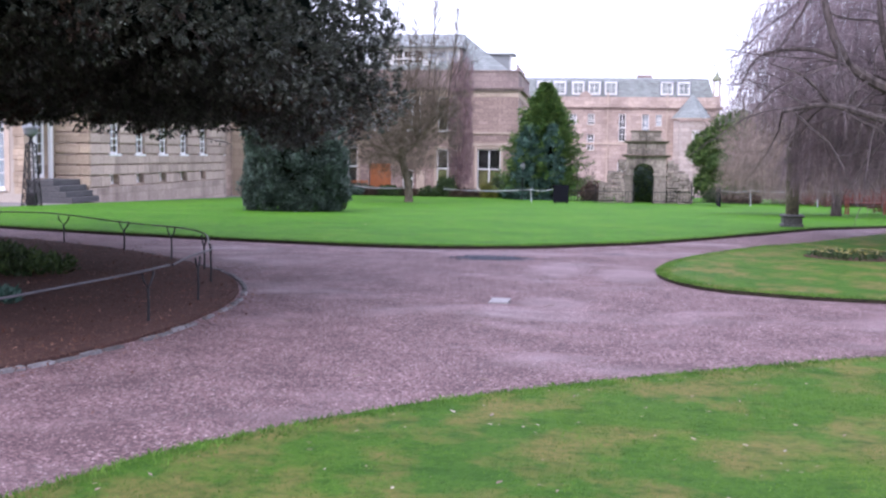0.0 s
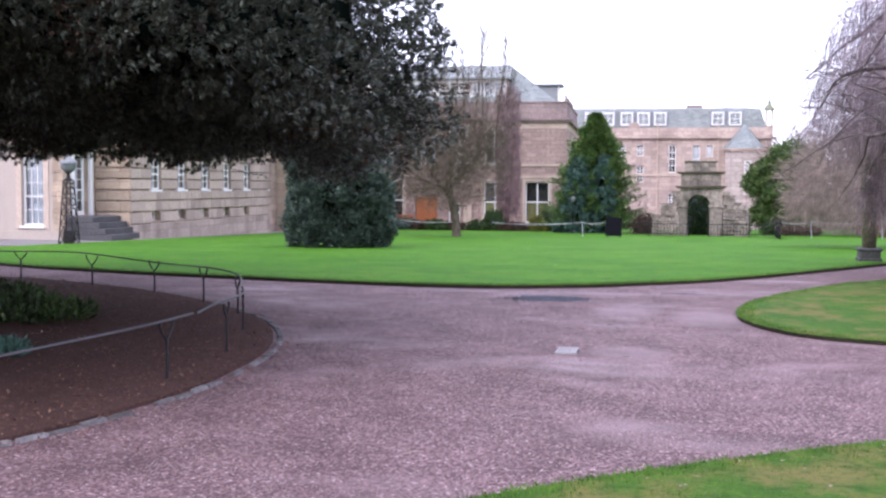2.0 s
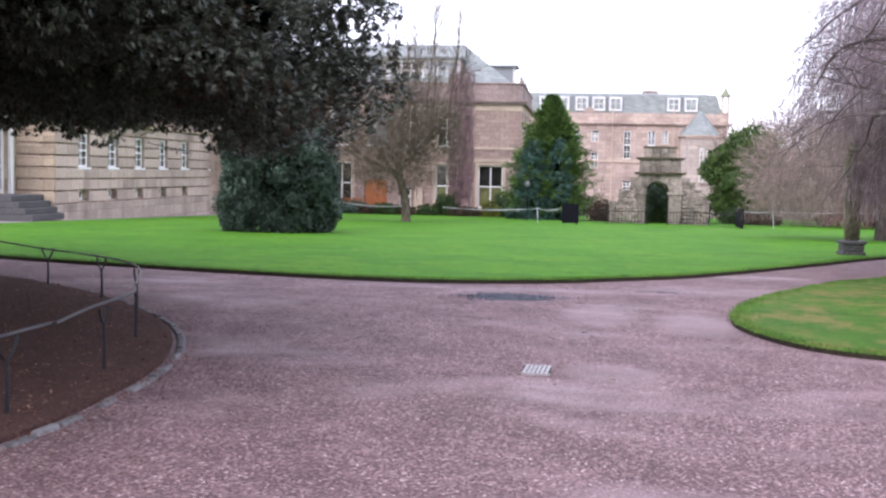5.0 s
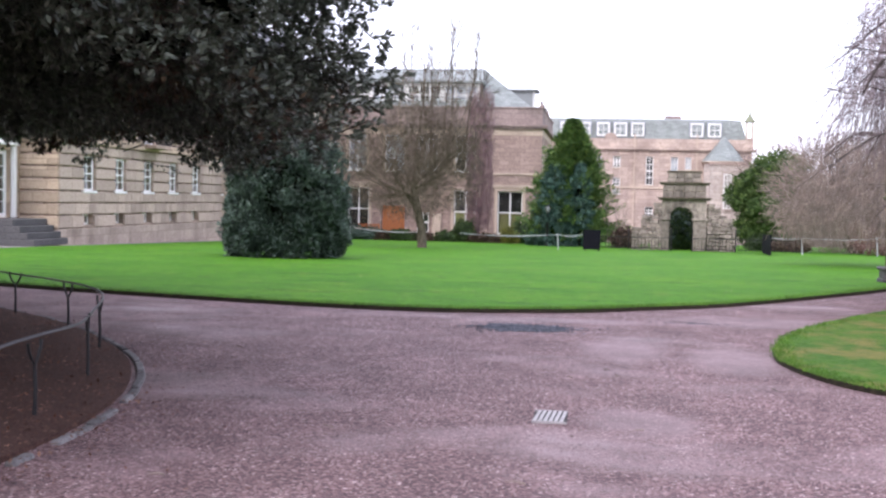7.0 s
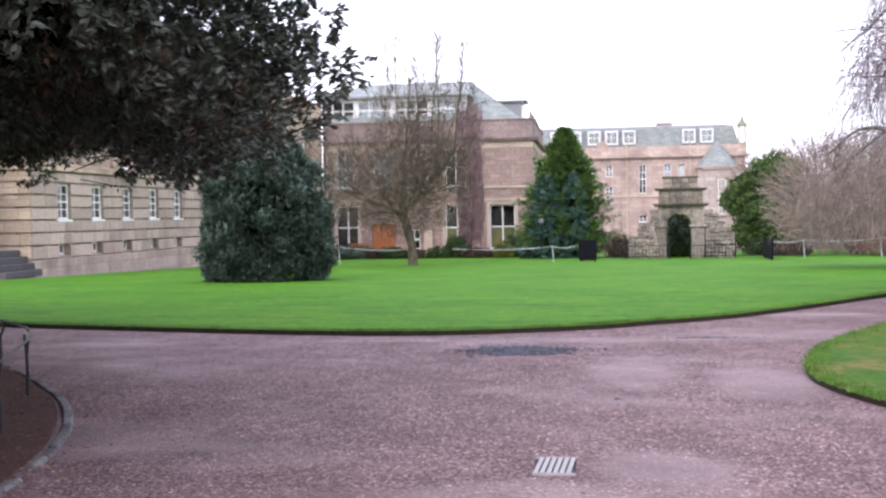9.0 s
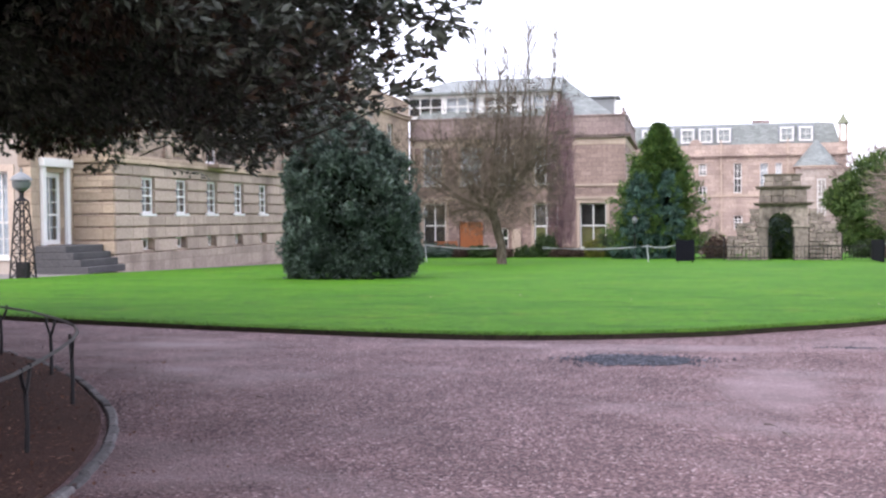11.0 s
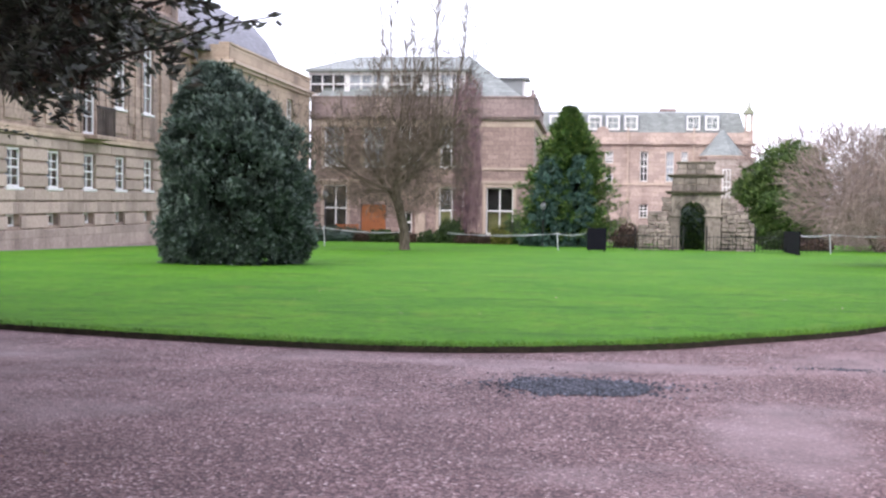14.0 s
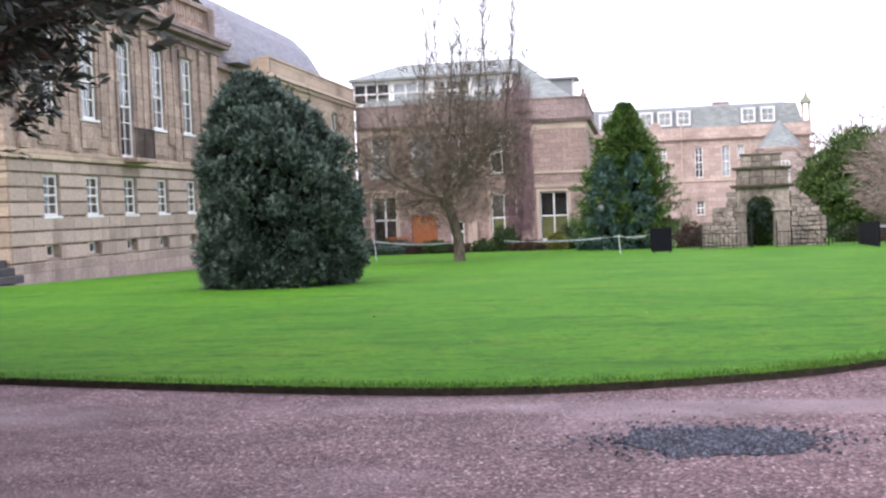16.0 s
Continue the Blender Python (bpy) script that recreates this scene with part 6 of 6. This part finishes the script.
# low garden wall and far woods that close the view
wall = tagged(part("garden_wall", boxed(plain, (13.9, 70, 84.0, 84.5, -2.6, 0.4), (13.9, 70, 83.9, 84.6, 0.4, 0.5)), RUIN), "low stone garden wall beyond the lawn", "wall", kind="structure")
r = random.Random(81)
for k in range(16):
    x, y = 15 + k * 4.6, 92 + (k % 3) * 5
    z = ground_z(y)
    ob = thing("far_tree", (x, y, z), "distant leafless tree beyond the garden wall", "tree", "distant trees")
    fine = ([], [])
    w, h = r.uniform(3, 4.4), r.uniform(7, 11)
    gather(fine, tube([(x, y, z - 0.1), (x, y, z + h * 0.5), (x, y, z + h * 0.8)], [0.25, 0.16, 0.05], 6))
    for _ in range(1100):
        d = rand_dir(r)
        k2 = 1 - 0.6 * r.random() ** 2
        p = Vector((x + d.x * w * k2, y + d.y * w * k2, z + h * 0.56 + d.z * h * 0.42 * k2))
        t = (d + rand_dir(r) * 0.8).normalized()
        gather(fine, tube([p - t * 0.6, p, p + t * 0.7 + rand_dir(r) * 0.1], [0.03, 0.024, 0.008], 3))
    tagged(part("branch_mass", raw_mesh("branch_mass", *fine, TWIG_MAUVE if k % 2 else TWIG_TAN), None, ob), kind="stuff")


# ---- small things on the ground ----
def inside(p, poly):
    x, y, hit = p[0], p[1], False
    for (x0, y0), (x1, y1) in zip(poly, poly[1:] + poly[:1]):
        if (y0 > y) != (y1 > y) and x < (x1 - x0) * (y - y0) / (y1 - y0) + x0:
            hit = not hit
    return hit


ISLE = [tuple(p) for p in isle_edge] + [(24, 8), (24, 22), (13, 18.6)]
FORE = [tuple(p) for p in fore_edge] + [(24, -30)]
BED_LINE = [ring(-0.03, math.tau * k / 60) for k in range(60)]


def on_gravel(p):
    return not (inside(p, lawn_outline) or inside(p, ISLE) or inside(p, FORE) or inside(p, BED_LINE) or (-0.06 < p[0] < 0.32 and -0.02 < p[1] < 0.5))


OCT = ((0, 2, 4), (2, 1, 4), (1, 3, 4), (3, 0, 4), (2, 0, 5), (1, 2, 5), (3, 1, 5), (0, 3, 5))


def pebble(store, x, y, z, s, r):
    a = r.uniform(0, math.tau)
    c, d = math.cos(a) * s, math.sin(a) * s
    f, h = r.uniform(0.6, 0.95), s * r.uniform(0.35, 0.6)
    b = len(store[0])
    store[0].extend(((x + c, y + d, z), (x - c, y - d, z), (x - d * f, y + c * f, z), (x + d * f, y - c * f, z), (x + c * 0.2, y, z + h), (x, y, z - h * 0.6)))
    store[1].extend(tuple(b + i for i in t) for t in OCT)


r = random.Random(91)
st = ([], [])
while len(st[1]) < 8 * 24000:
    x, y = r.uniform(-4.2, 5.5), -8.5 + 16.2 * r.random() ** 1.15
    dens = noise.noise(Vector((x * 0.45, y * 0.7, 5.0)))
    bare_mark = min(((x - a) / b) ** 2 + ((y - c) / d) ** 2 for a, b, c, d in ((0.70, 0.5, 4.15, 1.1), (1.75, 0.55, 3.6, 1.15), (0.74, 0.45, 0.25, 0.55)))
    if bare_mark > r.uniform(0.6, 1.3) and r.random() < 0.45 + 0.9 * dens and on_gravel((x, y)):
        pebble(st, x, y, 0.002, r.uniform(0.004, 0.011), r)
tagged(new("loose_gravel", raw_mesh("loose_gravel", *st, STONES)), "loose pinkish-grey gravel stones on the drive", "gravel", kind="stuff")
st = ([], [])
for _ in range(2500):
    a, q = r.uniform(0, math.tau), abs(r.gauss(0, 0.5))
    k = 1 + 0.5 * noise.noise(Vector((math.cos(a) * 1.5, math.sin(a) * 1.5, 2.0)))
    pebble(st, -0.42 + 0.72 * q * k * math.cos(a), 5.68 + 0.42 * q * k * math.sin(a), 0.004, r.uniform(0.009, 0.02), r)
for _ in range(1900):
    a, q = r.uniform(0, math.tau), math.sqrt(r.random())
    k = 1 + 0.45 * noise.noise(Vector((math.cos(a) * 1.8, math.sin(a) * 1.8, 8.0)))
    pebble(st, -0.45 + 0.55 * q * k * math.cos(a), 5.68 + 0.34 * q * k * math.sin(a), 0.006, r.uniform(0.008, 0.024), r)
for _ in range(160):
    a, q = r.uniform(0, math.tau), abs(r.gauss(0, 0.5))
    pebble(st, 1.6 + 0.6 * q * math.cos(a), 6.9 + 0.12 * q * math.sin(a), 0.004, r.uniform(0.008, 0.015), r)
tagged(new("dark_chippings", raw_mesh("dark_chippings", *st, DARK_STONES)), "patch of blue-black stone chippings on the drive", "gravel", kind="stuff")


def blade(store, x, y, z, r, h, w):
    a = r.uniform(0, math.tau)
    lx, ly = r.uniform(-0.6, 0.6) * h, r.uniform(-0.6, 0.6) * h
    c, d = math.cos(a) * w / 2, math.sin(a) * w / 2
    b = len(store[0])
    store[0].extend(((x - c, y - d, z), (x + c, y + d, z), (x + lx * 0.5 + c * 0.6, y + ly * 0.5 + d * 0.6, z + h * 0.6), (x + lx, y + ly, z + h)))
    store[1].extend(((b, b + 1, b + 2), (b, b + 2, b + 3)))


st = ([], [])
while len(st[1]) < 2 * 52000:
    x, y = r.uniform(-2.8, 5.5), -9.5 + 7.4 * r.random() ** 0.8
    if inside((x, y), FORE):
        if noise.noise(Vector((x * 1.1, y * 1.1, 4.0))) + r.uniform(-0.3, 0.3) < 0.12:
            blade(st, x, y, 0.052, r, r.uniform(0.008, 0.02), 0.005)
for line, top, n in ((near_edge, 0.055, 11000), (isle_edge, 0.045, 7000), (fore_edge, 0.05, 6000)):
    pts = [p for p in line if -14 < p.x < 10 and -12 < p.y < 18]
    for _ in range(n):
        i = r.randrange(len(pts) - 1)
        t = r.random()
        p = pts[i].lerp(pts[i + 1], t)
        q = (pts[i + 1] - pts[i]).normalized()
        o = abs(r.gauss(0, 0.12)) * (1 if r.random() < 0.93 else -0.15)
        side = Vector((-q.y, q.x)) if line is near_edge else Vector((-q.y, q.x)) if line is isle_edge else Vector((q.y, -q.x))
        p = p + side * (o - 0.012)
        blade(st, p.x, p.y, top + ground_z(p.y), r, r.uniform(0.015, 0.042), 0.008)
tagged(new("grass", raw_mesh("grass", *st, GRASS)), "short uneven grass blades on the lawns", "grass", kind="stuff")


def litter(store, x, y, z, r, ln):
    p = Vector((x, y, z + 0.008))
    leaf(store, p, Vector((r.uniform(-1, 1), r.uniform(-1, 1), r.uniform(-0.1, 0.3))).normalized(), Vector((0, 0, 1)), ln, ln * 0.5)


st = ([], [])
for _ in range(420):
    x, y = r.uniform(-1.5, 5.5), r.uniform(-10, -2.6)
    if inside((x, y), FORE):
        litter(st, x, y, 0.07, r, r.uniform(0.015, 0.055))
for _ in range(14):
    x, y = r.uniform(-6, 3), r.uniform(8, 14)
    if inside((x, y), lawn_outline):
        litter(st, x, y, 0.085, r, 0.05)
tagged(new("fallen_leaves", raw_mesh("fallen_leaves", *st, PALE_LEAF)), "pale dead leaves scattered on the grass", "leaves", kind="stuff")
st = ([], [])
for _ in range(15000):
    a, q = r.uniform(-0.7, 1.7), 0.12 + abs(r.gauss(0, 2.2))
    if q < 6:
        x, y = ring(q, a)
        litter(st, x, y, 0.035, r, r.uniform(0.02, 0.05))
for _ in range(1100):
    a = r.uniform(-0.9, 0.3)
    x, y = ring(0.1 - r.gauss(0, 0.22), a)
    litter(st, x, y, 0.02, r, r.uniform(0.02, 0.05))
for _ in range(420):
    a = r.uniform(-0.9, 1.2)
    x, y = ring(-abs(r.gauss(0, 0.6)) - 0.05, a)
    litter(st, x, y, 0.0, r, r.uniform(0.02, 0.045))
tagged(new("leaf_litter", raw_mesh("leaf_litter", *st, DRY_LEAF)), "brown leaf litter over the planting bed", "leaves", kind="stuff")
for _ in range(26):
    x, y = r.uniform(-3.2, 4.5), r.uniform(-6.5, 4)
    if on_gravel((x, y)):
        d = Vector((r.uniform(-1, 1), r.uniform(-1, 1), 0)).normalized() * r.uniform(0.05, 0.13)
        tw = new("twig", raw_mesh("twig", *tube([(x, y, 0.012), (x + d.x * 0.5, y + d.y * 0.5 + 0.01, 0.018), (x + d.x, y + d.y, 0.012)], [0.006, 0.005, 0.003], 5), TWIG_TAN))
        tagged(tw, "small pale twig lying on the gravel", "twig", "twigs on the drive")

# plants in the bed
for x, y, w, h, lab in ((-6.7, 1.5, 0.95, 0.34, "bright green ferny plants in the bed"), (-5.4, -1.3, 0.35, 0.12, "low blue-green plants in the bed"), (-8.3, 3.4, 0.8, 0.3, "spreading green plants under the oak")):
    ob = thing("bed_plant", (x, y, 0.035), lab, "plant", "plants in the bed")
    st = ([], [])
    for _ in range(int(500 * w) + 60):
        a, q = r.uniform(0, math.tau), math.sqrt(r.random())
        p = Vector((x + w * q * math.cos(a), y + w * 0.8 * q * math.sin(a), 0.04 + h * r.random() * (1 - q * 0.6)))
        tuft(st, p, Vector((math.cos(a) * 0.5, math.sin(a) * 0.5, 0.8)), r, 4, 0.11, 0.035, 0.8)
    crown_part("leaves", st, BLUE_FIR if "blue" in lab else SHRUB, ob)
# flower bed on the island
tagged(sheet("flower_bed", [(5.75 + 0.95 * math.cos(math.tau * k / 40), 7.0 + 0.75 * math.sin(math.tau * k / 40)) for k in range(40)], 0.056, 0.03, SOIL, SOIL), "round bed of dark soil cut in the grass", "flower bed", kind="structure")
flowers = thing("spring_flowers", (5.75, 7.0, 0.06), "yellow and white spring flowers in dark soil", "flowers")
st, pt = ([], []), ([], [])
for _ in range(240):
    a, q = r.uniform(0, math.tau), math.sqrt(r.random()) * 0.9
    p = Vector((5.75 + 0.95 * q * math.cos(a), 7.0 + 0.75 * q * math.sin(a), 0.06))
    tuft(st, p, Vector((0, 0, 1)), r, 4, 0.09, 0.025, 0.7)
    if r.random() < 0.4:
        for k in range(6):
            leaf(pt, p + Vector((0, 0, 0.09)), Vector((math.cos(k), math.sin(k), 0.3)).normalized(), Vector((0, 0, 1)), 0.035, 0.02)
crown_part("leaves", st, SHRUB, flowers)
crown_part("petals", pt, PETALS, flowers)
